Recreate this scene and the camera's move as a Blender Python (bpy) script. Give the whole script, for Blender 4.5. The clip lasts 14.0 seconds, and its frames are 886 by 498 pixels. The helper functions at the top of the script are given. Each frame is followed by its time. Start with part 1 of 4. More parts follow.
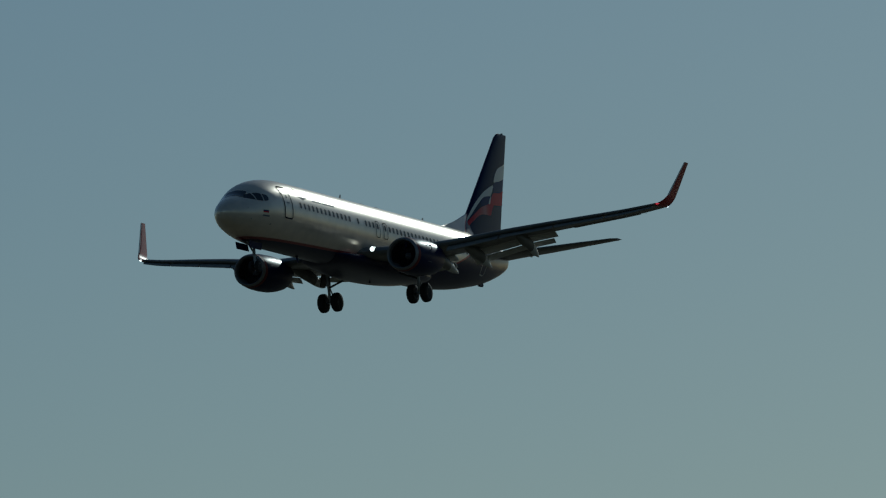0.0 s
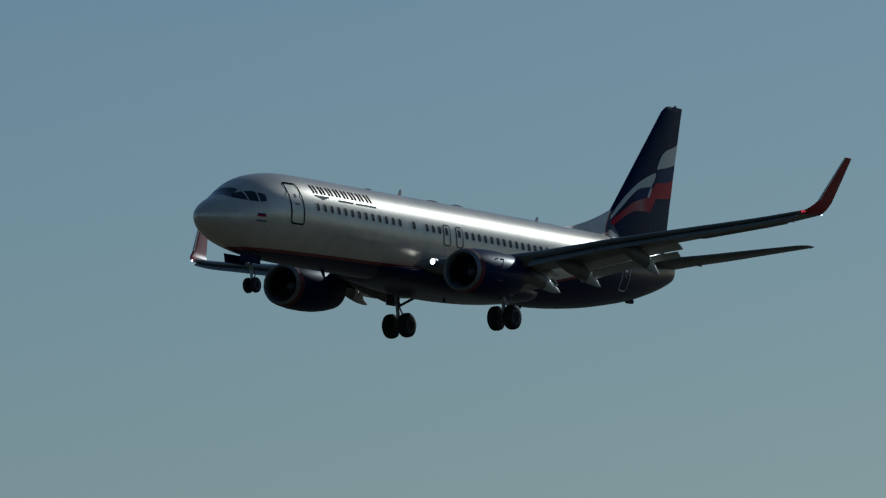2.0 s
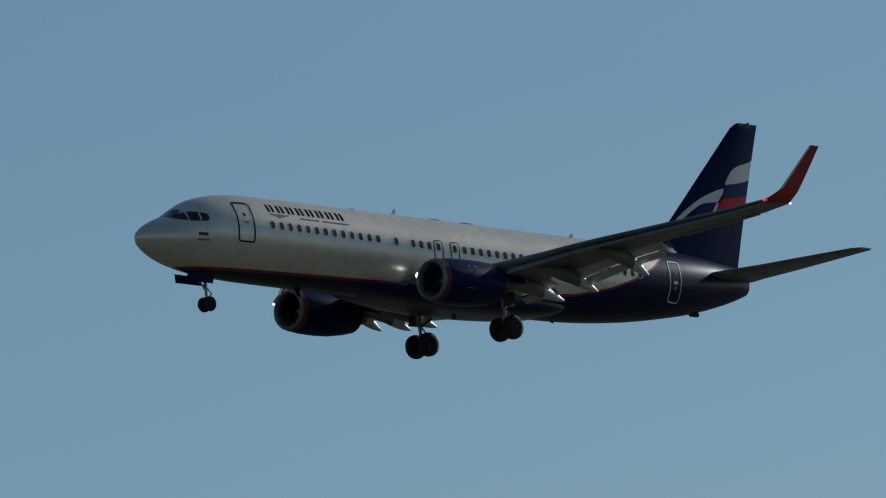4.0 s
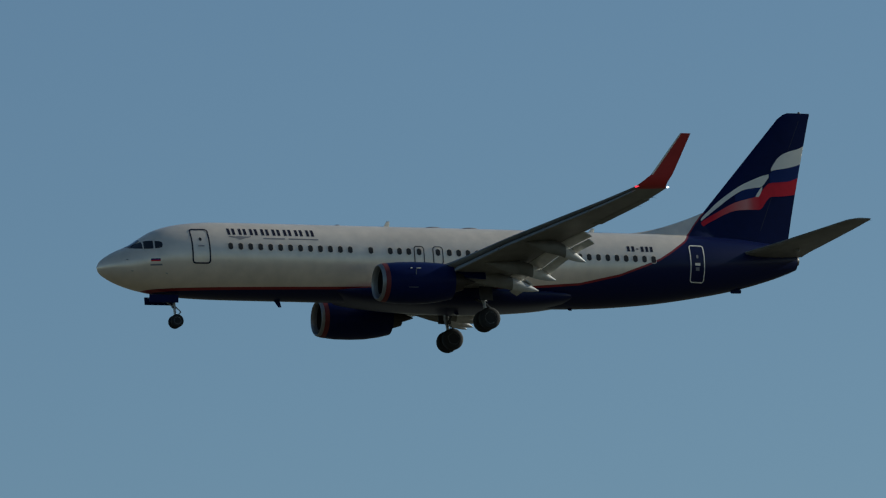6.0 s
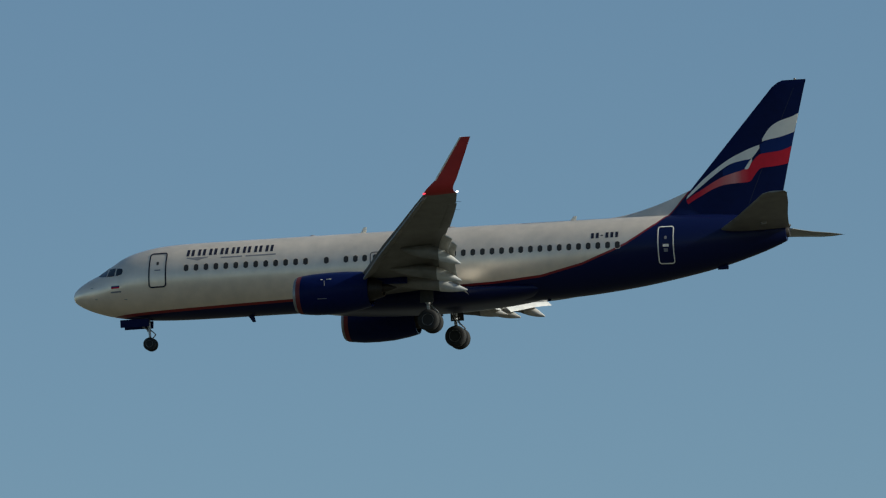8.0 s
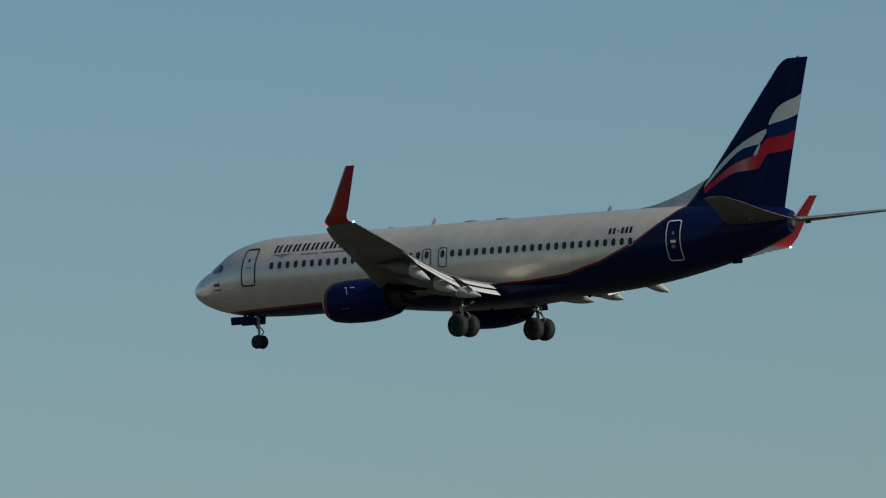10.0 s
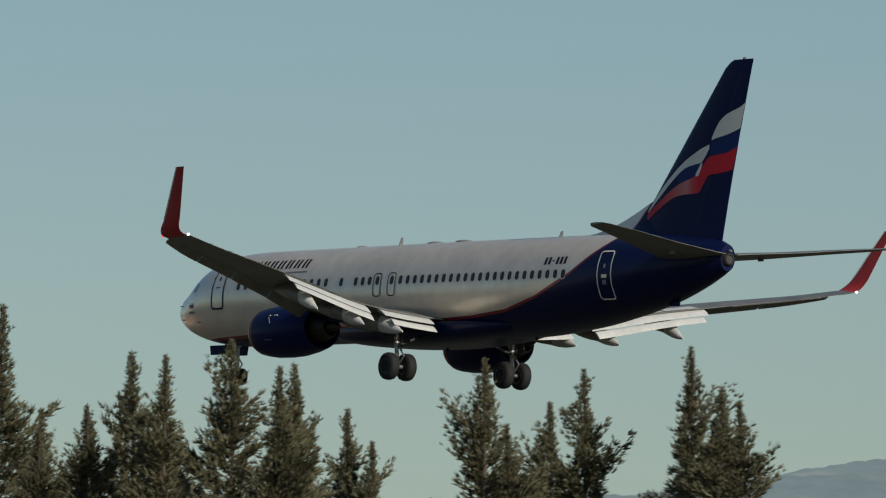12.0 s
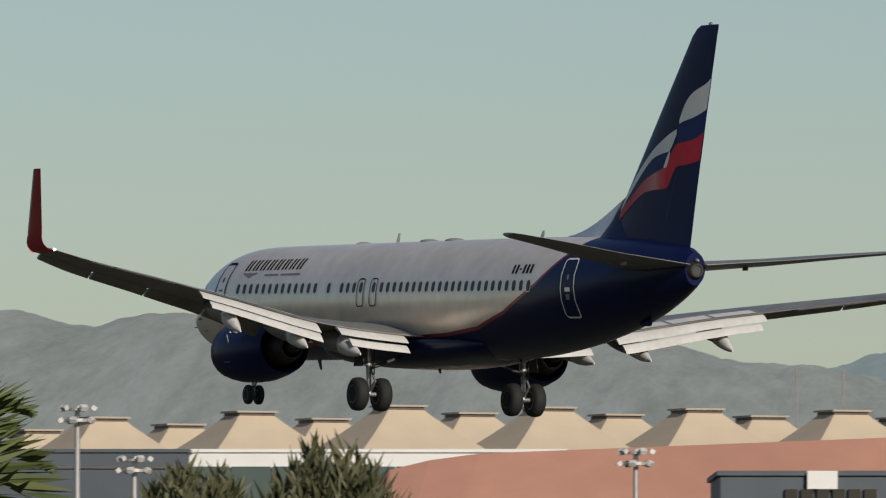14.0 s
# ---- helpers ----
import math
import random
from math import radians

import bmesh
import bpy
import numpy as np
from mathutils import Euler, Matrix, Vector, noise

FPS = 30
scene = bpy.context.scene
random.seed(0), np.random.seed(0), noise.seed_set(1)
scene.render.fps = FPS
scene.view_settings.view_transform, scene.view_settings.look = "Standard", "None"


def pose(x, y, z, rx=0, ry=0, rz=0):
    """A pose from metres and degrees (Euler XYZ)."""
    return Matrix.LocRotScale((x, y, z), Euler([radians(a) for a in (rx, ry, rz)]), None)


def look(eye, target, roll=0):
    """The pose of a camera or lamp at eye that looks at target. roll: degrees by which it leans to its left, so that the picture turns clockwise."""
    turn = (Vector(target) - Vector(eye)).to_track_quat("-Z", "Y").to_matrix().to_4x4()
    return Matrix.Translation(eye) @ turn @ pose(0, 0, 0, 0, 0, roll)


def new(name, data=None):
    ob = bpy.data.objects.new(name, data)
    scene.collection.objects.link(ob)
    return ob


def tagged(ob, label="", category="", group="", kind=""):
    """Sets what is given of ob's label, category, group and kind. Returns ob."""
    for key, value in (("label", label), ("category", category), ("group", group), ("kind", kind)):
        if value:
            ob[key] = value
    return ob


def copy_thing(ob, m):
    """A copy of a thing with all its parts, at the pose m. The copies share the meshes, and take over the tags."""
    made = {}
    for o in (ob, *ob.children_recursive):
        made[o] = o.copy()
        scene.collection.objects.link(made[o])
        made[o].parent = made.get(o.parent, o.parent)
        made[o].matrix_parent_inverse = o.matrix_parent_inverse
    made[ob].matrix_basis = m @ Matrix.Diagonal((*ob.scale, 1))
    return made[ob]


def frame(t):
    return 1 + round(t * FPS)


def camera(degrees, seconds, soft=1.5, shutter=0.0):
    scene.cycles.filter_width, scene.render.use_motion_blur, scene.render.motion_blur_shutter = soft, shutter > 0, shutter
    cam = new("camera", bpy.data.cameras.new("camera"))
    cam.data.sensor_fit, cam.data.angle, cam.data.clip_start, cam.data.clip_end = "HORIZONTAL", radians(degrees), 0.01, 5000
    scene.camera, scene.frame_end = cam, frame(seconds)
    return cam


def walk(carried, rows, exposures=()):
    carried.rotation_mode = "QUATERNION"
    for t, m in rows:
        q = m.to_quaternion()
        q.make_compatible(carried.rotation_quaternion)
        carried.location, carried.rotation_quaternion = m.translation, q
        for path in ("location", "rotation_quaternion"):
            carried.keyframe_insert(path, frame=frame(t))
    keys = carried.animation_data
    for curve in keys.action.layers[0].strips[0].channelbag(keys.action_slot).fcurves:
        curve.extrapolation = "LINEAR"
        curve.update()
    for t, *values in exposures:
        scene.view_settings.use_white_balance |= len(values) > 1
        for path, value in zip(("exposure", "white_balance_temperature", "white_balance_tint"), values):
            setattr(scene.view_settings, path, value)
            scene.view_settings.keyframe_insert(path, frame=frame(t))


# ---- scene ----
cam = camera(4.9852, 14.0, soft=1.2, shutter=0.06)
CAMERA_ROWS = [
    (0, pose(0.000, 0.000, 1.700, 96.2190, 3.3726, -64.9396)),
    (0.5, pose(0.000, 0.000, 1.700, 96.0837, 3.2607, -62.9417)),
    (1, pose(0.000, 0.000, 1.700, 95.3260, 2.0330, -60.7787)),
    (1.5, pose(0.000, 0.000, 1.700, 95.1123, 1.1747, -58.7391)),
    (2, pose(0.000, 0.000, 1.700, 95.1616, 1.1438, -56.0371)),
    (2.5, pose(0.000, 0.000, 1.700, 96.0159, 1.8543, -53.5340)),
    (3.1, pose(0.000, 0.000, 1.700, 96.8981, 2.4283, -49.7051)),
    (3.75, pose(0.000, 0.000, 1.700, 97.8924, 3.0577, -44.7545)),
    (4.4, pose(0.000, 0.000, 1.700, 98.9394, 3.6909, -38.7964)),
    (5, pose(0.000, 0.000, 1.700, 99.9485, 4.2756, -32.2769)),
    (5.5, pose(0.000, 0.000, 1.700, 100.2571, 4.2006, -26.5139)),
    (6, pose(0.000, 0.000, 1.700, 100.2651, 4.4110, -19.2011)),
    (6.5, pose(0.000, 0.000, 1.700, 100.1947, 4.4104, -11.4625)),
    (7, pose(0.000, 0.000, 1.700, 100.7286, 3.9207, -2.9434)),
    (7.5, pose(0.000, 0.000, 1.700, 100.9919, 3.3227, 5.7534)),
    (8.1, pose(0.000, 0.000, 1.700, 99.7230, 3.1258, 16.1222)),
    (8.75, pose(0.000, 0.000, 1.700, 98.2904, 2.8562, 26.2871)),
    (9.4, pose(0.000, 0.000, 1.700, 96.7837, 2.5593, 35.0088)),
    (10, pose(0.000, 0.000, 1.700, 95.3356, 2.2881, 41.7358)),
    (10.5, pose(-1.785, 1.850, 1.943, 95.4315, 2.1251, 45.0669)),
    (11, pose(-9.925, 9.458, 2.942, 94.8783, 1.3741, 48.7233)),
    (11.5, pose(-19.895, 17.793, 4.004, 94.4568, -0.0000, 51.6570)),
    (12, pose(-29.196, 24.807, 4.868, 94.0239, -0.0000, 54.3485)),
    (12.2, pose(-32.726, 27.287, 5.163, 93.7788, -0.0000, 55.4844)),
    (12.5, pose(-37.821, 30.691, 5.554, 93.5146, -0.0000, 57.0444)),
    (12.8, pose(-42.681, 33.741, 5.898, 93.3554, -0.0000, 58.7410)),
    (13, pose(-45.798, 35.584, 6.105, 93.1740, -0.0000, 60.0897)),
    (13.5, pose(-53.155, 39.609, 6.546, 92.8493, -0.0000, 62.5923)),
    (13.7, pose(-55.924, 41.014, 6.698, 92.7633, -0.0000, 63.5994)),
    (14, pose(-59.905, 42.911, 6.898, 92.4228, -0.0000, 65.4701)),
]
EXPOSURES = [(0, -1.80, 5200, -7), (1.5, -1.67, 5020, -3), (2.5, -1.35, 5050, -1), (5, -0.60, 5650, 0), (6.5, -0.34, 5750, 1), (7.5, -0.03, 5900, 2), (10, -0.62, 5700, 1), (10.5, -0.55, 5800, 1), (11, -0.56, 5950, 3), (12, -0.53, 6050, 5), (12.5, -0.32, 6150, 9), (13, -0.20, 6150, 9), (13.5, -0.4, 6200, 10), (14, -0.44, 6250, 11)]
walk(cam, CAMERA_ROWS, EXPOSURES)

# ---------- light ----------
SUN_TO = Vector((0.91, 0.04, 0.40)).normalized()
world = bpy.data.worlds.new("sky_world")
scene.world = world
world.use_nodes = True
wn = world.node_tree.nodes
sky = wn.new("ShaderNodeTexSky")
sky.sky_type = 'NISHITA'
sky.sun_disc = False
sky.sun_elevation = math.asin(SUN_TO.z)
sky.sun_rotation = math.atan2(SUN_TO.x, SUN_TO.y)
sky.air_density, sky.dust_density, sky.ozone_density = 1.0, 0.48, 2.0
wn["Background"].inputs["Strength"].default_value = 0.085
world.node_tree.links.new(sky.outputs[0], wn["Background"].inputs["Color"])
sun = new("sun", bpy.data.lights.new("sun", 'SUN'))
sun.data.energy, sun.data.angle, sun.data.color = 4.8, radians(0.5), (1.0, 0.90, 0.76)
sun.matrix_world = look(SUN_TO * 100, (0, 0, 0))


# ---------- materials ----------
def mat(name, col, rough=0.5, metal=0.0, coat=0.0, var=0.12, scale=6.0, bump=0.0, spec=0.5):
    """A surface with two scales of mottling and fine relief."""
    m = bpy.data.materials.new(name)
    m.use_nodes = True
    nt = m.node_tree
    b = nt.nodes["Principled BSDF"]
    tc = nt.nodes.new("ShaderNodeTexCoord")
    n1 = nt.nodes.new("ShaderNodeTexNoise")
    n1.inputs["Scale"].default_value = scale
    n1.inputs["Detail"].default_value = 6
    n2 = nt.nodes.new("ShaderNodeTexNoise")
    n2.inputs["Scale"].default_value = scale * 0.12
    nt.links.new(tc.outputs["Object"], n1.inputs["Vector"])
    nt.links.new(tc.outputs["Object"], n2.inputs["Vector"])
    add = nt.nodes.new("ShaderNodeMath")
    add.operation = 'ADD'
    nt.links.new(n1.outputs[0], add.inputs[0])
    nt.links.new(n2.outputs[0], add.inputs[1])
    mr = nt.nodes.new("ShaderNodeMapRange")
    mr.inputs[1].default_value, mr.inputs[2].default_value = 0.6, 1.4
    mr.inputs[3].default_value, mr.inputs[4].default_value = 1 - var, 1 + var
    nt.links.new(add.outputs[0], mr.inputs[0])
    mul = nt.nodes.new("ShaderNodeMix")
    mul.data_type, mul.blend_type = 'RGBA', 'MULTIPLY'
    mul.inputs[0].default_value = 1.0
    mul.inputs[6].default_value = (*col, 1)
    nt.links.new(mr.outputs[0], mul.inputs[7])
    nt.links.new(mul.outputs[2], b.inputs["Base Color"])
    b.inputs["Roughness"].default_value = rough
    b.inputs["Metallic"].default_value = metal
    b.inputs["Coat Weight"].default_value = coat
    b.inputs["Coat Roughness"].default_value = 0.12
    b.inputs["Specular IOR Level"].default_value = spec
    if bump:
        bp = nt.nodes.new("ShaderNodeBump")
        bp.inputs["Strength"].default_value = bump
        bp.inputs["Distance"].default_value = 0.02
        nt.links.new(n1.outputs[0], bp.inputs["Height"])
        nt.links.new(bp.outputs[0], b.inputs["Normal"])
    return m


def glow(name, col, power):
    m = bpy.data.materials.new(name)
    m.use_nodes = True
    b = m.node_tree.nodes["Principled BSDF"]
    b.inputs["Base Color"].default_value = (*col, 1)
    b.inputs["Emission Color"].default_value = (*col, 1)
    b.inputs["Emission Strength"].default_value = power
    return m


NAVY_C, RED_C, SILVER_C = (0.005, 0.009, 0.048), (0.28, 0.026, 0.026), (0.86, 0.725, 0.57)
M_NAVY = mat("navy_gloss_paint", (0.005, 0.010, 0.058), 0.36, 0, 0, 0.15, 3, 0, 0.08)
M_SILVER = mat("silver_grey_paint", SILVER_C, 0.31, 0.38, 0.2, 0.15, 1.6)
M_RED = mat("red_paint", (0.43, 0.036, 0.032), 0.45, 0, 0.05, 0.1, 3, 0, 0.25)
M_REDLINE = mat("red_flag_paint", (0.62, 0.022, 0.04), 0.42, 0, 0, 0.1, 3, 0, 0.1)
M_WHITE = mat("white_paint", (0.84, 0.78, 0.66), 0.45, 0, 0.1, 0.06, 3)
M_BLUE = mat("blue_flag_paint", (0.010, 0.026, 0.125), 0.42, 0, 0, 0.1, 3, 0, 0.1)
M_WING = mat("grey_wing_paint", (0.20, 0.192, 0.172), 0.45, 0.1, 0.05, 0.36, 1.6)
M_FLAP = mat("pale_grey_flap_paint", (0.64, 0.62, 0.575), 0.45, 0, 0.1, 0.14, 4)
M_FAIR = mat("pale_warm_grey", (0.60, 0.58, 0.54), 0.45, 0.05, 0.05, 0.18, 4)
M_COVE = mat("dark_grease_streaked_metal", (0.05, 0.05, 0.05), 0.6, 0.2, 0, 0.3, 5)
M_METAL = mat("bare_polished_metal", (0.27, 0.26, 0.25), 0.45, 0.6, 0, 0.14, 6)
M_STEEL = mat("gear_strut_steel", (0.32, 0.32, 0.32), 0.4, 0.6, 0, 0.15, 8)
M_TYRE = mat("black_rubber", (0.013, 0.013, 0.013), 0.8, 0, 0, 0.25, 12, 0.2)
M_RIM = mat("dull_wheel_alloy", (0.28, 0.27, 0.26), 0.45, 0.5, 0, 0.15, 9)
M_GLASS = mat("dark_cockpit_glass", (0.012, 0.014, 0.016), 0.06, 0, 0.5, 0.1, 2)
M_PANE = mat("dark_cabin_pane", (0.050, 0.046, 0.042), 0.35, 0, 0, 0.1, 2, 0, 0.15)
M_DARK = mat("dark_marking_paint", (0.03, 0.03, 0.045), 0.8, 0, 0, 0.1, 4, 0, 0.0)
M_FAINT = mat("grey_marking_paint", (0.24, 0.23, 0.23), 0.7, 0, 0, 0.1, 4, 0, 0.1)
M_NOZZLE = mat("heat_stained_nozzle", (0.04, 0.034, 0.030), 0.5, 0.5, 0, 0.3, 5)
M_FAN = mat("dark_fan_titanium", (0.035, 0.035, 0.038), 0.45, 0.5, 0, 0.2, 5)
M_LAMP = glow("white_landing_light_glow", (1.0, 0.93, 0.80), 9)
M_BAND = mat("dull_red_band_paint", (0.16, 0.03, 0.03), 0.5, 0, 0, 0.1, 3, 0, 0.25)
M_STROBE = glow("white_strobe_glow", (1.0, 0.97, 0.92), 4)
M_NAV = glow("red_position_light_glow", (1.0, 0.05, 0.08), 1.5)


def flag_red():
    """Red ribbon paint, airbrushed paler where the waving cloth turns."""
    m = M_REDLINE.copy()
    m.name = "airbrushed_red_flag_paint"
    nt = m.node_tree
    b = nt.nodes["Principled BSDF"]
    last = b.inputs["Base Color"].links[0].from_socket
    tc = nt.nodes.new("ShaderNodeTexCoord")
    sep = nt.nodes.new("ShaderNodeSeparateXYZ")
    nt.links.new(tc.outputs["Object"], sep.inputs[0])
    along = nt.nodes.new("ShaderNodeMapRange")
    along.inputs[1].default_value, along.inputs[2].default_value = -32, -39
    nt.links.new(sep.outputs["X"], along.inputs[0])
    ramp = nt.nodes.new("ShaderNodeValToRGB")
    nt.links.new(along.outputs[0], ramp.inputs[0])
    els = ramp.color_ramp.elements
    els[0].color, els[1].color = (0, 0, 0, 1), (0, 0, 0, 1)
    for p, v in ((33.6, 0.0), (34.7, 0.22), (35.5, 0.5), (35.9, 0.12), (36.3, 0.0)):
        e = els.new((p - 32) / 7)
        e.color = (v, v, v, 1)
    mx = nt.nodes.new("ShaderNodeMix")
    mx.data_type = 'RGBA'
    nt.links.new(ramp.outputs[0], mx.inputs[0])
    nt.links.new(last, mx.inputs[6])
    mx.inputs[7].default_value = (0.72, 0.50, 0.42, 1)
    nt.links.new(mx.outputs[2], b.inputs["Base Color"])
    return m


M_FLAGRED = flag_red()


def livery():
    """Silver above, a red cheat line, navy below; the edge sweeps up over the tail."""
    m = M_SILVER.copy()
    m.name = "silver_navy_livery_paint"
    nt = m.node_tree
    b = nt.nodes["Principled BSDF"]
    tc = nt.nodes.new("ShaderNodeTexCoord")
    sep = nt.nodes.new("ShaderNodeSeparateXYZ")
    nt.links.new(tc.outputs["Object"], sep.inputs[0])
    s = nt.nodes.new("ShaderNodeMapRange")
    s.inputs[1].default_value, s.inputs[2].default_value = 0, -40
    nt.links.new(sep.outputs["X"], s.inputs[0])
    ramp = nt.nodes.new("ShaderNodeValToRGB")
    nt.links.new(s.outputs[0], ramp.inputs[0])
    ramp.color_ramp.interpolation = 'LINEAR'
    stops = [(0, -1.30), (2, -1.30), (8.8, -1.16), (20, -0.95), (23, -0.88), (25.5, -0.70), (27.7, -0.22),
             (29.2, 0.34), (30.0, 0.68), (30.6, 1.05), (31.6, 1.75), (32.2, 2.40), (32.7, 3.05), (33.5, 3.95), (40, 6.9)]
    els = ramp.color_ramp.elements
    els[0].position, els[1].position = 0.0, 1.0
    for p, z in stops[1:-1]:
        els.new(p / 40)
    for e, (p, z) in zip(els, stops):
        v = (z + 2) / 9
        e.color = (v, v, v, 1)
    edge = nt.nodes.new("ShaderNodeMath")
    edge.operation = 'MULTIPLY_ADD'
    edge.inputs[1].default_value, edge.inputs[2].default_value = 9, -2
    nt.links.new(ramp.outputs[0], edge.inputs[0])
    above = nt.nodes.new("ShaderNodeMath")
    above.operation = 'SUBTRACT'
    nt.links.new(sep.outputs["Z"], above.inputs[0])
    nt.links.new(edge.outputs[0], above.inputs[1])
    last = b.inputs["Base Color"].links[0].from_socket
    for limit, col in ((0.115, RED_C), (0.0, NAVY_C)):
        lt = nt.nodes.new("ShaderNodeMath")
        lt.operation = 'LESS_THAN'
        lt.inputs[1].default_value = limit
        nt.links.new(above.outputs[0], lt.inputs[0])
        mx = nt.nodes.new("ShaderNodeMix")
        mx.data_type = 'RGBA'
        nt.links.new(lt.outputs[0], mx.inputs[0])
        nt.links.new(last, mx.inputs[6])
        mx.inputs[7].default_value = (*col, 1)
        last = mx.outputs[2]
        flag = lt
    nt.links.new(last, b.inputs["Base Color"])
    inv = nt.nodes.new("ShaderNodeMath")
    inv.operation = 'MULTIPLY_ADD'
    inv.inputs[1].default_value, inv.inputs[2].default_value = -0.38, 0.38
    nt.links.new(flag.outputs[0], inv.inputs[0])
    nt.links.new(inv.outputs[0], b.inputs["Metallic"])
    clear = nt.nodes.new("ShaderNodeMath")
    clear.operation = 'MULTIPLY_ADD'
    clear.inputs[1].default_value, clear.inputs[2].default_value = -0.15, 0.2
    nt.links.new(flag.outputs[0], clear.inputs[0])
    nt.links.new(clear.outputs[0], b.inputs["Coat Weight"])
    b.inputs["Coat Roughness"].default_value = 0.11
    shine = nt.nodes.new("ShaderNodeMath")
    shine.operation = 'MULTIPLY_ADD'
    shine.inputs[1].default_value, shine.inputs[2].default_value = -0.34, 0.5
    nt.links.new(flag.outputs[0], shine.inputs[0])
    nt.links.new(shine.outputs[0], b.inputs["Specular IOR Level"])
    return m


M_LIVERY = livery()


# ---------- mesh helpers ----------
def part(name, bm, material, parent, label="", smooth=True, kind=""):
    me = bpy.data.meshes.new(name)
    bmesh.ops.recalc_face_normals(bm, faces=bm.faces)
    if smooth:
        for f in bm.faces:
            f.smooth = True
        for e in bm.edges:
            if len(e.link_faces) == 2 and e.calc_face_angle(0) > 0.7:
                e.smooth = False
    bm.to_mesh(me)
    bm.free()
    me.materials.append(material)
    ob = new(name, me)
    ob.parent = parent
    return tagged(ob, label, kind=kind)


def loft(rings, cap=True, bm=None, closed=True):
    bm = bm or bmesh.new()
    vs = [[bm.verts.new(p) for p in r] for r in rings]
    n = len(vs[0])
    for a, b in zip(vs, vs[1:]):
        for i in range(n if closed else n - 1):
            j = (i + 1) % n
            bm.faces.new((a[i], a[j], b[j], b[i]))
    if cap:
        bm.faces.new(vs[0])
        bm.faces.new(vs[-1])
    return bm


def box(bm, c, size, m=None):
    r = bmesh.ops.create_cube(bm, size=1)
    bmesh.ops.scale(bm, verts=r["verts"], vec=size)
    if m is not None:
        bmesh.ops.transform(bm, verts=r["verts"], matrix=m)
    bmesh.ops.translate(bm, verts=r["verts"], vec=c)
    return bm


def tube(bm, a, b, r0, r1=None, n=10):
    a, b = Vector(a), Vector(b)
    q = (b - a).to_track_quat('Z', 'Y').to_matrix()
    r1 = r0 if r1 is None else r1
    loft([[p + q @ Vector((r * math.cos(k * math.tau / n), r * math.sin(k * math.tau / n), 0)) for k in range(n)]
          for p, r in ((a, r0), (b, r1))], True, bm)
    return bm


def spin(profile, axis, centre, n=32, bm=None, cap=True):
    """A turned shape: profile rows of (along, radius) about x or y."""
    c = Vector(centre)
    rings = []
    for a, r in profile:
        ring = []
        for k in range(n):
            u, v = r * math.cos(k * math.tau / n), r * math.sin(k * math.tau / n)
            ring.append(c + (Vector((a, u, v)) if axis == 'x' else Vector((u, a, v))))
        rings.append(ring)
    return loft(rings, cap, bm)


def lerp(table, x):
    """Smooth reading of a table of rows."""
    xs = [r[0] for r in table]
    i = max(0, min(len(xs) - 2, int(np.searchsorted(xs, x)) - 1))
    f = max(0.0, min(1.0, (x - xs[i]) / (xs[i + 1] - xs[i])))
    out = []
    for k in range(1, len(table[0])):
        p0, p1, p2, p3 = (table[max(0, min(len(xs) - 1, i + d))] for d in (-1, 0, 1, 2))
        h = p2[0] - p1[0]
        m1 = (p2[k] - p0[k]) / max(p2[0] - p0[0], 1e-6) * h
        m2 = (p3[k] - p1[k]) / max(p3[0] - p1[0], 1e-6) * h
        f2, f3 = f * f, f * f * f
        out.append((2 * f3 - 3 * f2 + 1) * p1[k] + (f3 - 2 * f2 + f) * m1 + (3 * f2 - 2 * f3) * p2[k] + (f3 - f2) * m2)
    return out


# ---------- the airliner ----------
# fuselage: station aft of the nose, top, bottom, half width
HULL = [(0.0, 0.02, -0.02, 0.02), (0.12, 0.27, -0.27, 0.28), (0.45, 0.55, -0.52, 0.58), (1.0, 0.86, -0.79, 0.92), (1.7, 1.16, -1.03, 1.23),
        (2.3, 1.55, -1.18, 1.43), (2.9, 1.90, -1.29, 1.59), (3.8, 2.19, -1.40, 1.74), (5.0, 2.38, -1.48, 1.84),
        (6.5, 2.45, -1.52, 1.88), (12, 2.45, -1.54, 1.88), (18, 2.44, -1.58, 1.88), (24.0, 2.42, -1.65, 1.88), (27, 2.40, -1.57, 1.87),
        (30, 2.38, -1.30, 1.77), (32.5, 2.34, -0.92, 1.54), (34.7, 2.24, -0.48, 1.18), (36.5, 2.05, 0.03, 0.80),
        (37.6, 1.92, 0.42, 0.54), (38.15, 1.72, 0.66, 0.36)]


def hull_y(s, z, off=0.0):
    top, bot, w = lerp(HULL, s)
    q = (z - (top + bot) / 2) / ((top - bot) / 2)
    return (w + off) * math.sqrt(max(0.0, 1 - q * q))


def on_hull(s, z, off=0.006, side=1):
    return Vector((-s, side * (hull_y(s, z) + off), z + 0.0))


def patch(bm, outline, off=0.006, side=1):
    """A thin skin on the hull, rows of points (s, z) joined across."""
    rows = [[bm.verts.new(on_hull(s, z, off, side)) for s, z in row] for row in outline]
    for a, b in zip(rows, rows[1:]):
        for i in range(len(a) - 1):
            bm.faces.new((a[i], a[i + 1], b[i + 1], b[i]))
    return bm


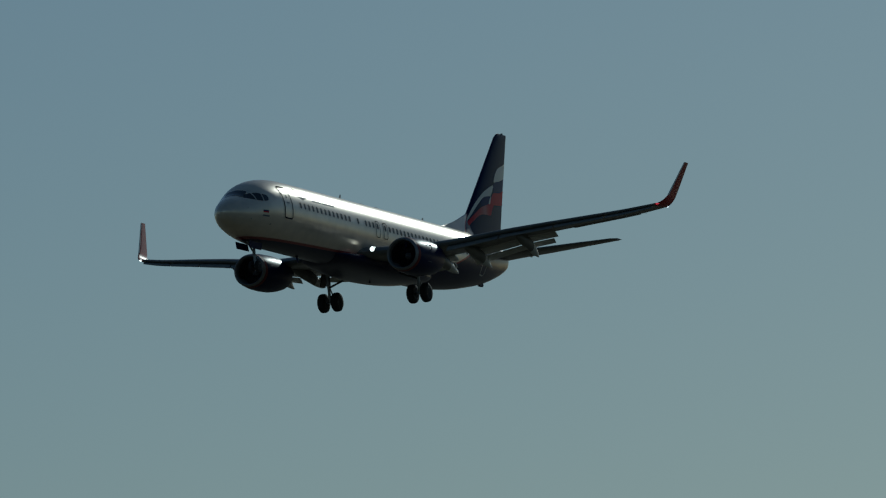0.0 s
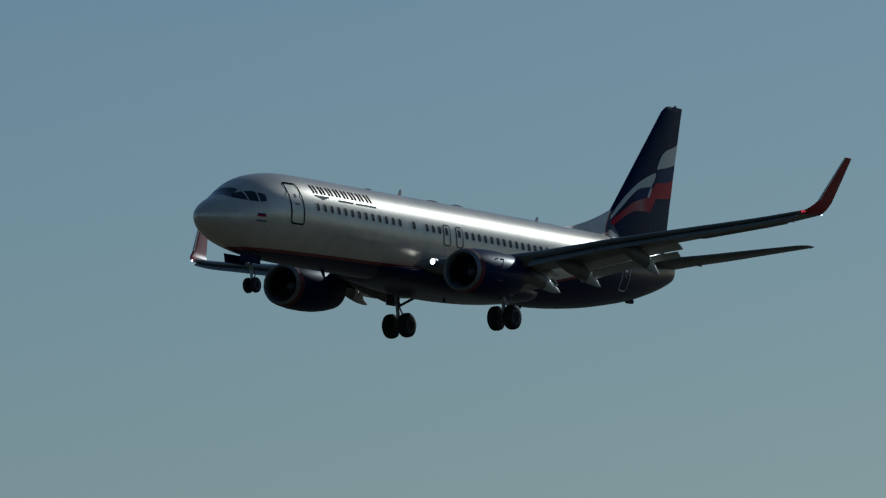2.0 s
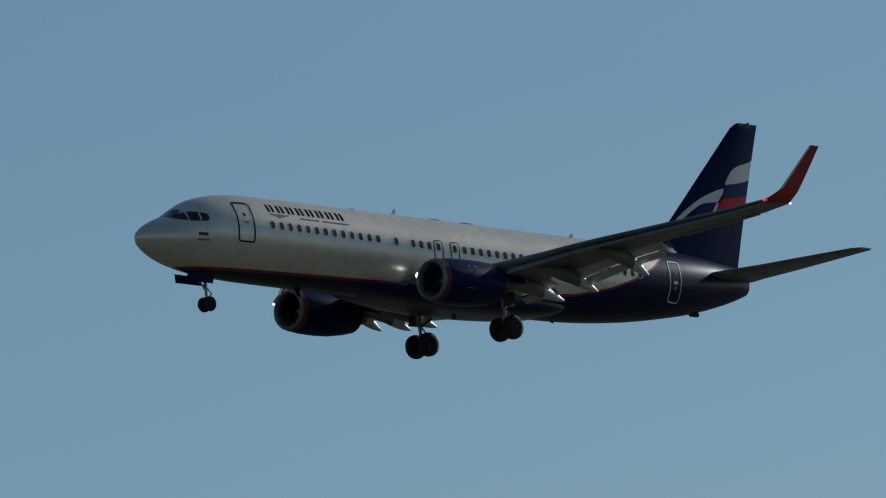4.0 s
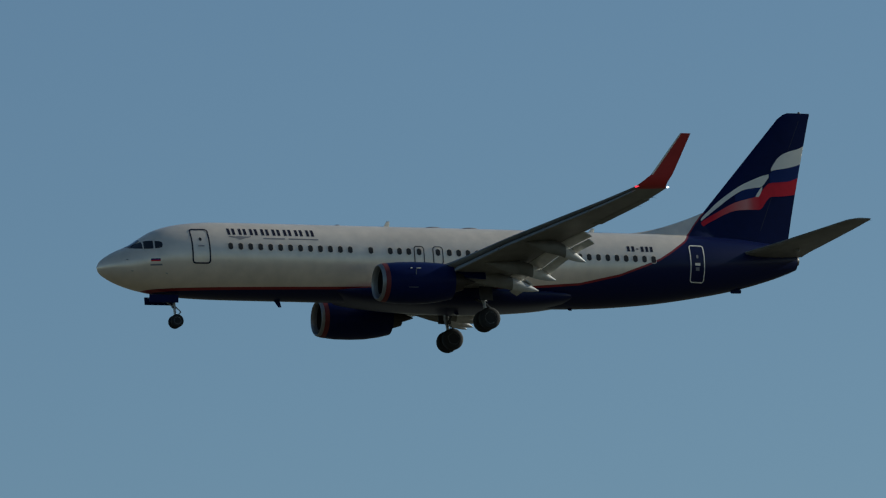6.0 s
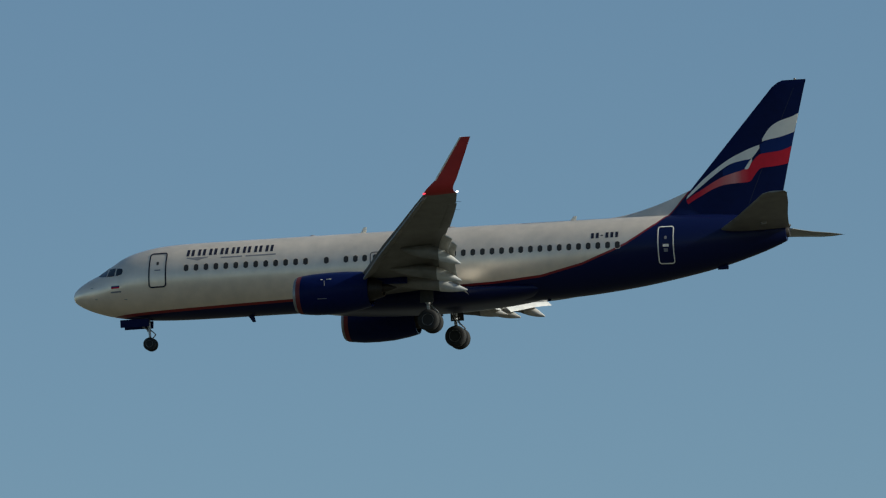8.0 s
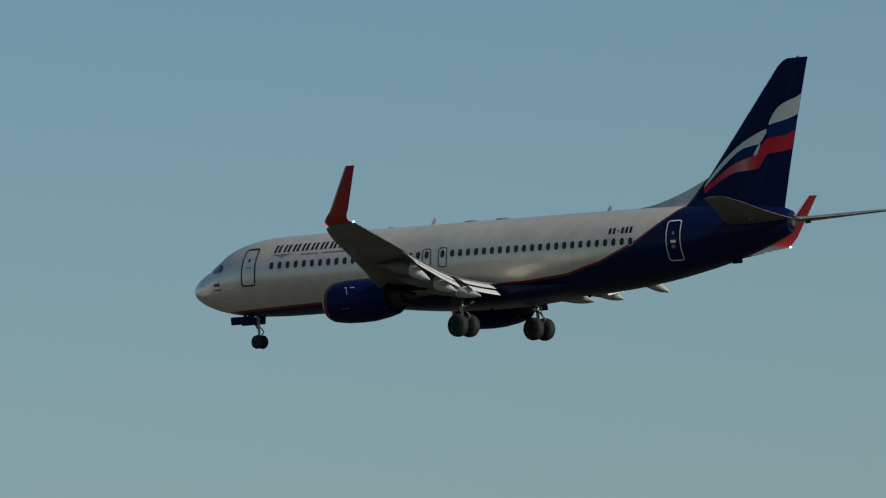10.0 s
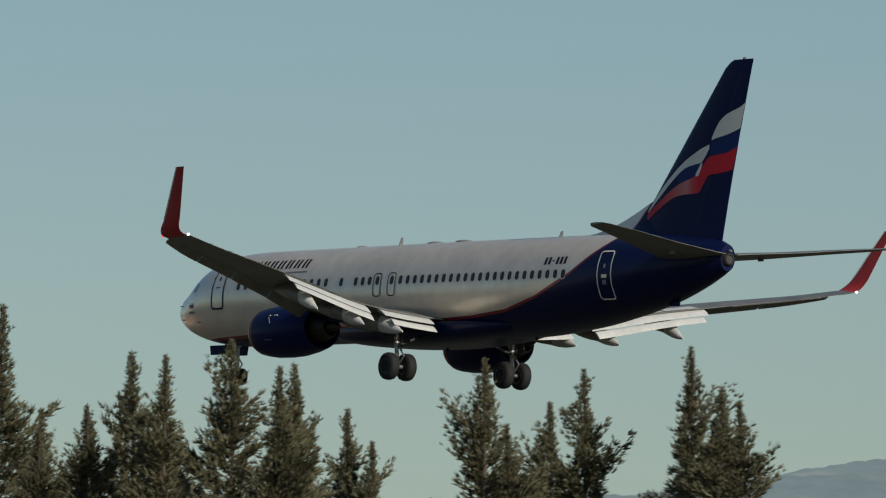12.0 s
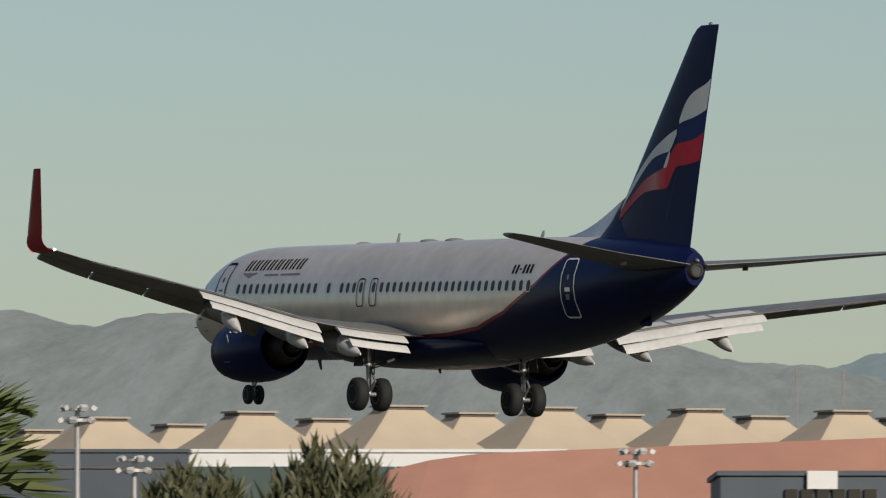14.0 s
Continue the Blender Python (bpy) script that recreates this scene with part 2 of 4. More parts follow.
def panel(bm, s0, s1, z0, z1, off=0.006, r=0.0, nz=8, ns=3):
    """A rounded rectangular skin."""
    rows = []
    for j in range(nz + 1):
        z = z0 + (z1 - z0) * j / nz
        d = min(z - z0, z1 - z)
        inset = r - math.sqrt(max(0, r * r - (r - d) ** 2)) if r and d < r else 0
        rows.append([(s0 + inset + (s1 - s0 - 2 * inset) * i / ns, z) for i in range(ns + 1)])
    return patch(bm, rows, off)


def outline_ring(bm, s0, s1, z0, z1, t, r=0.18, off=0.008):
    off += 0.014
    def loop(g):
        pts = []
        a0, a1, b0, b1 = s0 + g, s1 - g, z0 + g, z1 - g
        rr = max(0.02, r - g)
        for cs, cz, st in ((a1 - rr, b1 - rr, 0), (a0 + rr, b1 - rr, 1), (a0 + rr, b0 + rr, 2), (a1 - rr, b0 + rr, 3)):
            for k in range(5):
                a = (st + k / 4) * math.pi / 2
                pts.append((cs + rr * math.cos(a), cz + rr * math.sin(a)))
            nx = {0: (a0 + rr, b1), 1: (a0, b0 + rr), 2: (a1 - rr, b0), 3: (a1, b1 - rr)}[st]
            p = pts[-1]
            for f in (0.25, 0.5, 0.75):
                pts.append((p[0] + (nx[0] - p[0]) * f, p[1] + (nx[1] - p[1]) * f))
        return pts
    A, B = loop(0), loop(t)
    va = [bm.verts.new(on_hull(s, z, off)) for s, z in A]
    vb = [bm.verts.new(on_hull(s, z, off)) for s, z in B]
    for i in range(len(va)):
        j = (i + 1) % len(va)
        bm.faces.new((va[i], va[j], vb[j], vb[i]))
    return bm


def foil(le, chord, thick, n=11, camber=0.015, tilt=0.0, up=(0, 0, 1), cut=1.0):
    """An airfoil ring from its leading edge aft; tilt: degrees nose down trailing edge down."""
    le, up = Vector(le), Vector(up)
    pts = []
    ca, sa = math.cos(radians(tilt)), math.sin(radians(tilt))
    xs = [(1 - math.cos(math.pi * k / (n - 1))) / 2 * cut for k in range(n)]
    def half(x):
        return 5 * thick * (0.2969 * math.sqrt(x) - 0.126 * x - 0.3516 * x * x + 0.2843 * x ** 3 - 0.1015 * x ** 4) + 0.002
    ring = [(x, camber * 4 * x * (1 - x) + half(x)) for x in xs] + [(x, camber * 4 * x * (1 - x) - half(x)) for x in reversed(xs[1:])]
    for x, t in ring:
        a, b = x * chord, t * chord
        pts.append(le + Vector((-(a * ca + b * sa), 0, 0)) + up * (b * ca - a * sa))
    return pts


# wing: y, leading edge station, z, chord to the fixed trailing edge, thickness
WING = [(1.2, 14.7, -0.88, 6.3, 0.13), (1.9, 15.0, -0.86, 6.0, 0.13), (4.0, 16.25, -0.71, 4.80, 0.125), (5.9, 17.25, -0.48, 4.05, 0.12), (9.0, 18.9, 0.10, 3.20, 0.11), (10.5, 19.72, 0.34, 2.98, 0.11),
        (12.0, 20.55, 0.58, 2.72, 0.105), (15.0, 22.15, 1.04, 2.2, 0.10), (16.62, 23.1, 1.36, 1.72, 0.10)]


def wing_at(y):
    return lerp(WING, y)


def flip(bm, side):
    if side < 0:
        bmesh.ops.scale(bm, verts=bm.verts, vec=(1, -1, 1))
    return bm


def build_wing(plane, side):
    w = part("wing", flip(loft([foil((-s, y, z), c, t, 13) for y, s, z, c, t in
                                [(y, *wing_at(y)) for y in np.linspace(1.2, 16.62, 26)]]), side), M_WING, plane, "grey painted swept wing with streaked underside")
    # winglet
    rings = []
    for k in range(9):
        a = k / 8
        le = Vector((-(23.1 + 0.66 * a * a + 0.06 * a), 16.62 + 0.58 * math.sin(a * 1.25) / math.sin(1.25), 1.36 + 0.55 * a * a))
        ang = a * 1.22
        rings.append(foil(le, 1.72 - 0.60 * a, 0.09, 11, 0.0, 0, (0, -math.sin(ang), math.cos(ang))))
    for k in range(1, 7):
        a = k / 6
        le = Vector((-(23.85 + 1.47 * a), 17.20 + 0.50 * a, 1.91 + 2.05 * a))
        rings.append(foil(le, 1.10 - 0.58 * a, 0.08, 11, 0.0, 0, (0, -0.94, 0.34)))
    wl = part("winglet", flip(loft(rings), side), M_RED, w, "upswept red winglet")
    edge = []
    for k in range(0, 7):
        a = k / 6
        le = Vector((-(23.81 + 1.47 * a), 17.20 + 0.50 * a, 1.91 + 2.05 * a))
        edge.append(foil(le, 0.16 - 0.06 * a, 0.55, 7, 0.0, 0, (0, -0.94, 0.34)))
    part("leading_edge", flip(loft(edge), side), M_WHITE, wl, "pale worn leading edge")
    part("strobe", flip(spin([(0.06, 0.03), (0.0, 0.05), (-0.06, 0.03)], 'x', (-24.86, 16.70, 1.38), 10), side), M_STROBE, wl, "small white tail strobe")
    bm = bmesh.new()
    tube(bm, (-23.12, 16.72, 1.36), (-23.26, 16.86, 1.38), 0.055, 0.035)
    part("position_light", flip(bm, side), M_NAV if side > 0 else M_LAMP, w, "small lit wingtip position light")
    # slats, slid forward and down
    for y0, y1 in ((6.0, 8.6), (8.7, 11.4), (11.5, 14.0), (14.1, 16.5)):
        rings = []
        for y in np.linspace(y0, y1, 5):
            s, z, c, t = wing_at(y)
            rings.append(foil((-(s - 0.035 * c), y, z - 0.125 * c), c * 0.20, 0.24, 9, 0.05, -26))
        part("slat", flip(loft(rings), side), M_WING, w, "extended leading edge slat")
    # flaps in two leaves, lowered
    for y0, y1, k in ((2.2, 4.75, 0.86), (5.55, 10.5, 1.0)):
        for leaf in (0, 1):
            rings = []
            a0, a1 = (y0, y1) if leaf == 0 else (y0 + 0.1, y1 - 0.25)
            for y in np.linspace(a0, a1, 6):
                s, z, c, t = wing_at(y)
                te, zt = s + c, z - 0.02
                c = min(c, 4.4)
                c1, c2 = 0.15 * c * k + 0.08, 0.10 * c * k + 0.08
                drop = 28 if k == 1.0 else 23
                if leaf == 0:
                    rings.append(foil((-(te - 0.15), y, zt - 0.02), c1, 0.13, 9, 0.03, drop))
                else:
                    rings.append(foil((-(te - 0.15 + c1 * 0.88), y, zt - 0.07 - c1 * 0.45), c2, 0.13, 9, 0.03, drop + 11))
            part("flap", flip(loft(rings), side), M_FLAP, w, "lowered pale trailing edge flap")
    # spoiler and aileron seams as raised panels
    for y0, y1 in ((6.2, 7.5), (7.6, 8.9), (9.0, 10.3)):
        bm = bmesh.new()
        rows = []
        for y in np.linspace(y0, y1, 4):
            s, z, c, t = wing_at(y)
            rows.append([(-(s + c * f), y, z + c * (0.06 * (1 - f) * 4 * 0.25 + 0.60 * t * (1 - f) * 1.35) + 0.035) for f in (0.78, 0.88, 0.985)])
        loft(rows, False, bm, False)
        part("spoiler", flip(bm, side), M_FLAP, w)
    bm = bmesh.new()
    rows = [foil((-(wing_at(y)[0] + wing_at(y)[2] * 0.80), y, wing_at(y)[1] - 0.01), wing_at(y)[2] * 0.22, 0.16, 7, 0, 3) for y in np.linspace(11.6, 15.2, 5)]
    part("aileron", flip(loft(rows), side), M_WING, w)
    # flap track fairings
    for y, ln, tip_s, tip_z in ((9.15, 2.6, 23.10, -1.00), (6.4, 3.0, 22.45, -1.42), (4.35, 2.6, 22.25, -1.58)):
        s, z, c, t = wing_at(y)
        head = Vector((-(s + c * 0.30), y, z - 0.20))
        knee = Vector((-(s + c * 0.86), y, z - 0.46))
        tip = Vector((-tip_s, y, tip_z))
        rings = []
        for k in range(15):
            a = k / 14
            p = head.lerp(knee, a / 0.55) if a < 0.55 else knee.lerp(tip, (a - 0.55) / 0.45)
            r = 0.33 * math.sin(min(1, a / 0.5) * math.pi / 2) ** 0.7 if a < 0.5 else 0.33 - 0.30 * ((a - 0.5) / 0.5) ** 2.4
            r = max(0.02, r)
            rings.append([p + Vector((0, 0.75 * r * math.cos(i * math.tau / 12), 1.1 * r * math.sin(i * math.tau / 12))) for i in range(12)])
        # sunlight on the tail is put in as a paler colour than the body
        canoe = part("flap_track_fairing", flip(loft(rings[:10]), side), M_WING, w, "grey canoe-shaped flap track fairing")
        part("fairing_tail", flip(loft(rings[9:]), side), M_FAIR, canoe, "pointed tail of the fairing, coloured pale as if sunlit")
    # landing light in the wing root
    lamp = part("landing_light", flip(spin([(0.0, 0.14), (0.02, 0.13)], 'x', (-15.06, 2.25, -0.72), 16), side), M_LAMP, w, "lit white wing root landing light")
    rim = [[Vector((-15.40 + a, 2.25 + r * math.cos(k * math.tau / 16), -0.72 + r * math.sin(k * math.tau / 16))) for k in range(16)] for a, r in ((0.0, 0.10), (0.18, 0.17), (0.37, 0.172), (0.37, 0.15), (0.30, 0.145))]
    part("lamp_housing", flip(loft(rim, False), side), M_WING, lamp)
    # static wicks
    for y in (14.2, 15.4):
        s, z, c, t = wing_at(y)
        part("static_wick", flip(tube(bmesh.new(), (-(s + c - 0.02), y, z), (-(s + c + 0.28), y, z - 0.03), 0.012, 0.004, 5), side), M_COVE, w)
    return w


def build_engine(plane, side):
    cx, cy, cz = 13.35, 4.9, -1.47
    eng = part("engine_nacelle", flip(loft([[Vector((-(cx + a), cy + r * math.cos(k * math.tau / 40) * 1.03, cz + dz + r * math.sin(k * math.tau / 40) *
                 (1.0 if math.sin(k * math.tau / 40) > 0 else fl))) for k in range(40)] for a, r, dz, fl in
                 ((0.16, 0.98, 0, 0.93), (0.45, 1.03, 0.0, 0.94), (1.0, 1.08, 0.01, 0.96), (1.8, 1.09, 0.03, 0.98), (2.6, 1.06, 0.06, 1), (3.4, 0.98, 0.10, 1), (3.95, 0.88, 0.13, 1), (3.95, 0.80, 0.13, 1), (3.2, 0.78, 0.13, 1))], False), side),
                 M_NAVY, plane, "dark navy engine cowling")
    part("inlet_lip", flip(loft([[Vector((-(cx + a), cy + r * math.cos(k * math.tau / 40) * 1.03, cz + r * math.sin(k * math.tau / 40) *
                 (1.0 if math.sin(k * math.tau / 40) > 0 else 0.93))) for k in range(40)] for a, r in
                 ((0.9, 0.77), (0.4, 0.78), (0.14, 0.80), (0.03, 0.84), (0.0, 0.88), (0.04, 0.935), (0.165, 0.982))], False), side), M_METAL, eng, "bare metal intake lip")
    part("red_band", flip(loft([[Vector((-(cx + a), cy + r * math.cos(k * math.tau / 40) * 1.03, cz + r * math.sin(k * math.tau / 40) *
                 (1.0 if math.sin(k * math.tau / 40) > 0 else 0.935))) for k in range(40)] for a, r in ((0.165, 0.99), (0.28, 1.008), (0.40, 1.032))], False), side), M_BAND, eng, "dull red ring behind the intake lip")
    part("intake_duct", flip(spin([(-0.3, 0.785), (-0.9, 0.775), (-1.3, 0.78), (-1.32, 0.02)], 'x', (-cx, cy, cz), 32, None, False), side), M_FAN, eng)
    for k in range(24):
        bm = bmesh.new()
        r = Matrix.Rotation(k * math.tau / 24, 3, 'X')
        o = Vector((-cx - 0.95, cy, cz))
        lo = [o + r @ Vector(p) for p in ((0.06, -0.03, 0.2), (0.0, 0.012, 0.2), (-0.06, 0.05, 0.2), (0.0, -0.004, 0.2))]
        hi = [o + r @ Vector(p) for p in ((0.03, -0.08, 0.76), (-0.04, 0.018, 0.76), (-0.12, 0.10, 0.76), (-0.05, 0.006, 0.76))]
        part("fan_blade", flip(loft([lo, hi], True, bm), side), M_FAN, eng, smooth=False)
    part("spinner", flip(spin([(0.38, 0.01), (0.25, 0.11), (0.1, 0.19), (-0.1, 0.24)], 'x', (-cx - 0.95, cy, cz), 24), side), M_STEEL, eng, "pale cone spinner")
    part("core_nozzle", flip(spin([(-3.0, 0.70), (-3.9, 0.62), (-4.6, 0.42), (-4.6, 0.34), (-3.6, 0.36)], 'x', (-cx, cy, cz + 0.14), 28), side), M_NOZZLE, eng, "heat-stained core nozzle")
    part("exhaust_plug", flip(spin([(-4.2, 0.27), (-4.8, 0.2), (-5.3, 0.03)], 'x', (-cx, cy, cz + 0.16), 20), side), M_NOZZLE, eng)
    # pylon
    rings = []
    for a in np.linspace(0, 1, 9):
        s = 14.0 + 5.2 * a
        zt = -0.56 + 0.18 * math.sin(math.pi * min(1, a * 1.4)) - 0.25 * a
        zb = -1.0 - 0.15 * a
        w = 0.22 * math.sin(math.pi * (0.08 + 0.85 * a)) + 0.02
        rings.append([Vector((-s, cy + u * w, z)) for u, z in ((-1, zb), (1, zb), (1, (zb + zt) / 2), (0.5, zt), (-0.5, zt), (-1, (zb + zt) / 2))])
    part("pylon", flip(loft(rings), side), M_NAVY, eng)
    # strake, latches and service marks
    for zz, ss, sz in ((0.60, 1.55, (0.10, 0.03, 0.07)), (0.60, 1.95, (0.24, 0.03, 0.06)), (0.28, 1.74, (0.04, 0.03, 0.5)), (-0.4, 1.6, (0.5, 0.03, 0.02))):
        yy = cy + 1.09 * 1.03 * math.sqrt(max(0, 1 - (zz / 1.09) ** 2)) - 0.005
        part("cowl_marking", flip(box(bmesh.new(), (-(cx + ss), yy, cz + 0.03 + zz), sz, Matrix.Rotation(-math.asin(zz / 1.09), 4, 'X')), side), M_FAINT if sz[2] > 0.2 or sz[0] > 0.4 else M_WHITE, eng, smooth=False)
    return eng


def wheel(gear, c, r, w, side=0):
    prof = [(-w / 2, r * 0.55), (-w / 2, r * 0.82), (-w * 0.36, r * 0.96), (-w * 0.15, r), (w * 0.15, r), (w * 0.36, r * 0.96), (w / 2, r * 0.82), (w / 2, r * 0.55)]
    part("tyre", spin(prof, 'y', c, 28), M_TYRE, gear, "worn black tyre")
    prof = [(-w * 0.42, 0.03), (-w * 0.40, r * 0.2), (-w * 0.36, r * 0.42), (-w * 0.50, r * 0.5), (-w * 0.5, r * 0.56), (w * 0.5, r * 0.56), (w * 0.50, r * 0.5), (w * 0.36, r * 0.42), (w * 0.40, r * 0.2), (w * 0.42, 0.03)]
    part("rim", spin(prof, 'y', c, 24), M_RIM, gear, "dull alloy wheel rim")


def build_gear(plane):
    ng = new("nose_gear")
    ng.parent = plane
    zc = -2.70
    for dy in (-0.2, 0.2):
        wheel(ng, (-4.13, dy, zc), 0.345, 0.2)
    bm = tube(bmesh.new(), (-4.13, 0, zc), (-4.02, 0, -1.2), 0.055, 0.095)
    tube(bm, (-4.13, -0.2, zc), (-4.13, 0.2, zc), 0.05)
    part("strut", bm, M_STEEL, ng, "pale oleo strut")
    bm = tube(bmesh.new(), (-4.1, 0, -2.0), (-3.1, 0, -1.3), 0.045)
    part("drag_brace", bm, M_STEEL, ng)
    bm = tube(bmesh.new(), (-4.18, 0, -2.45), (-4.42, 0, -2.2), 0.03)
    tube(bm, (-4.42, 0, -2.2), (-4.15, 0, -1.95), 0.03)
    part("torque_link", bm, M_STEEL, ng)
    for dy in (-0.42, 0.42):
        bm = box(bmesh.new(), (-3.40, dy, -1.60), (1.55, 0.035, 0.40), Matrix.Rotation(radians(-8 if dy > 0 else 8), 4, 'X'))
        bmesh.ops.bevel(bm, geom=bm.edges[:], offset=0.012, segments=1)
        part("gear_door", bm, M_NAVY, ng, "navy nose gear door, open", smooth=False)
    part("taxi_light", spin([(0.0, 0.08), (0.05, 0.07)], 'x', (-4.0, 0.0, -1.95), 12), M_METAL, ng)
    for side in (1, -1):
        g = new("main_gear")
        g.parent = plane
        y, s, z = 2.88 * side, 19.9, -2.86
        for dy in (-0.43, 0.43):
            wheel(g, (-s, y + dy, z), 0.565, 0.42)
        bm = tube(bmesh.new(), (-s, y, z), (-s + 0.12, y + 0.02 * side, -1.9), 0.085, 0.085)
        tube(bm, (-s + 0.12, y + 0.02 * side, -1.9), (-s + 0.2, y + 0.05 * side, -0.9), 0.14, 0.16)
        tube(bm, (-s, y - 0.43, z), (-s, y + 0.43, z), 0.08)
        part("strut", bm, M_STEEL, g, "main landing gear oleo strut")
        bm = tube(bmesh.new(), (-s + 0.1, y, -2.0), (-s + 0.15, y - 1.9 * side, -1.30), 0.06)
        part("side_brace", bm, M_COVE, g)
        bm = tube(bmesh.new(), (-s - 0.08, y, z + 0.12), (-s - 0.42, y, z + 0.45), 0.04)
        tube(bm, (-s - 0.42, y, z + 0.45), (-s - 0.02, y, z + 0.85), 0.04)
        part("torque_link", bm, M_STEEL, g)
        bm = box(bmesh.new(), (-s + 0.1, y + 0.34 * side, -1.55), (0.70, 0.04, 0.75), Matrix.Rotation(radians(10 * side), 4, 'X'))
        bmesh.ops.bevel(bm, geom=bm.edges[:], offset=0.015, segments=1)
        part("gear_door", bm, M_COVE, g, "dark gear leg door, open", smooth=False)
        bm = tube(bmesh.new(), (-s - 0.1, y - 0.1, -2.2), (-s - 0.02, y - 0.15, -1.2), 0.02)
        part("brake_hose", bm, M_COVE, g)


def build_tail(plane):
    # fin: z, leading edge, trailing edge
    FIN = [(1.6, 31.8, 37.68), (2.4, 32.12, 37.84), (3.3, 32.86, 38.02), (4.5, 33.90, 38.28), (6.0, 35.20, 38.62), (7.5, 36.50, 38.98), (8.7, 37.54, 39.27), (9.02, 37.92, 39.36)]

    def fin_ring(z, le, te, thick=0.085):
        pts = foil((-le, 0, 0), te - le, thick, 13, 0.0)
        return [Vector((p.x, p.z, z)) for p in pts]

    def fin_y(s, z):
        le, te = lerp(FIN, z)
        x = min(1, max(0.0, (s - le) / (te - le)))
        return (te - le) * (5 * 0.085 * (0.2969 * math.sqrt(x) - 0.126 * x - 0.3516 * x * x + 0.2843 * x ** 3 - 0.1015 * x ** 4) + 0.002)

    fin = part("tail_fin", loft([fin_ring(z, *lerp(FIN, z)) for z in (1.6, 2.4, 3.3, 4.5, 6.0, 7.5, 8.7)] + [fin_ring(8.93, 37.85, 39.34, 0.07), fin_ring(9.03, 38.1, 39.34, 0.03)]),
               M_NAVY, plane, "tall navy tail fin with waving flag ribbons")
    # dorsal fillet
    rings = []
    for a in np.linspace(0, 1, 12):
        s = 28.9 + 4.7 * a
        h = 2.42 + 1.0 * (a / 0.8) ** 1.5
        w = 0.03 + 0.24 * a - 0.75 * max(0, a - 0.8)
        rings.append([Vector((-s, u * w, z)) for u, z in ((-2.4, 2.2), (-1.0, (h + 2.3) / 2), (-0.45, h - 0.03), (0, h), (0.45, h - 0.03), (1.0, (h + 2.3) / 2), (2.4, 2.2))])
    part("dorsal_fillet", loft(rings), M_LIVERY, fin, "silver dorsal fillet")
    # rudder and rib seams
    bm = bmesh.new()
    for side in (1, -1):
        rows = []
        for z in np.linspace(2.7, 8.6, 14):
            le, te = lerp(FIN, z)
            s = te - 0.30 * (te - le)
            rows.append([(-(s + d), side * (fin_y(s + d, z) + 0.004), z) for d in (0, 0.016)])
        loft(rows, False, bm, False)
    part("rudder_seam", bm, M_COVE, fin)
    part("fin_light", spin([(-0.05, 0.02), (0.0, 0.06), (0.08, 0.05)], 'x', (-38.8, 0, 9.06), 10), M_METAL, fin)

    # ribbons: station, upper edge, lower edge
    def ribbon(rows, m, label, off):
        for side in (1, -1):
            bm = bmesh.new()
            strip = []
            for s in np.linspace(rows[0][0], rows[-1][0], 46):
                t, b = lerp(rows, s)
                strip.append([Vector((-min(s, lerp(FIN, z)[1] - 0.005), side * (fin_y(s, z) + off), z)) for z in np.linspace(b, t, 7)])
            loft(strip, False, bm, False)
            part("ribbon", bm, m, fin, label)
    ribbon([(32.75, 3.05, 2.98), (33.3, 3.60, 3.40), (33.9, 4.14, 3.86), (34.6, 4.66, 4.38), (35.3, 5.10, 4.80), (36.0, 5.42, 4.96), (36.45, 5.60, 5.06), (36.85, 5.72, 5.55)], M_WHITE, "white flag ribbon", 0.008)
    ribbon([(37.0, 6.0, 5.88), (37.2, 6.32, 5.94), (37.45, 6.62, 5.99), (37.8, 6.85, 6.05), (38.2, 7.0, 6.15), (38.6, 7.12, 6.28), (38.96, 7.30, 6.48)], M_WHITE, "white flag ribbon", 0.009)
    ribbon([(34.9, 4.52, 4.22), (35.4, 4.82, 4.30), (35.9, 5.0, 4.44), (36.4, 5.08, 4.58)], M_BLUE, "blue flag ribbon", 0.006)
    ribbon([(36.9, 5.75, 5.25), (37.3, 5.96, 5.30), (37.8, 6.05, 5.34), (38.3, 6.18, 5.44), (38.78, 6.40, 5.56)], M_BLUE, "blue flag ribbon", 0.006)
    ribbon([(32.15, 2.36, 2.16), (32.6, 2.80, 2.52), (33.2, 3.24, 2.94), (33.8, 3.58, 3.26), (34.4, 3.92, 3.56), (34.9, 4.16, 3.72), (35.5, 4.34, 3.78), (36.0, 4.48, 3.80), (36.35, 4.72, 3.86), (36.6, 5.02, 4.20), (36.85, 5.22, 4.48), (37.4, 5.30, 4.55), (38.0, 5.38, 4.62), (38.54, 5.58, 4.74)], M_FLAGRED, "red flag ribbon, paler at its fold", 0.010)
    ribbon([(36.06, 4.54, 4.48), (36.25, 4.82, 4.52), (36.45, 5.06, 4.90)], M_WHITE, "white fold of the ribbon", 0.013)
    # stabilisers: y, leading edge, z, chord
    for side in (1, -1):
        st = part("tailplane", flip(loft([foil((-s, y, z), c, 0.09, 11, 0.0, -1.5) for y, s, z, c in
                  ((0.3, 34.45, 1.22, 3.95), (1.2, 35.0, 1.32, 3.5), (3.0, 36.1, 1.5, 2.75), (5.2, 37.4, 1.77, 1.95), (6.9, 38.35, 1.96, 1.30), (7.2, 38.75, 2.0, 0.85))]), side), M_WING, plane, "grey tailplane with red-brown leading edge")
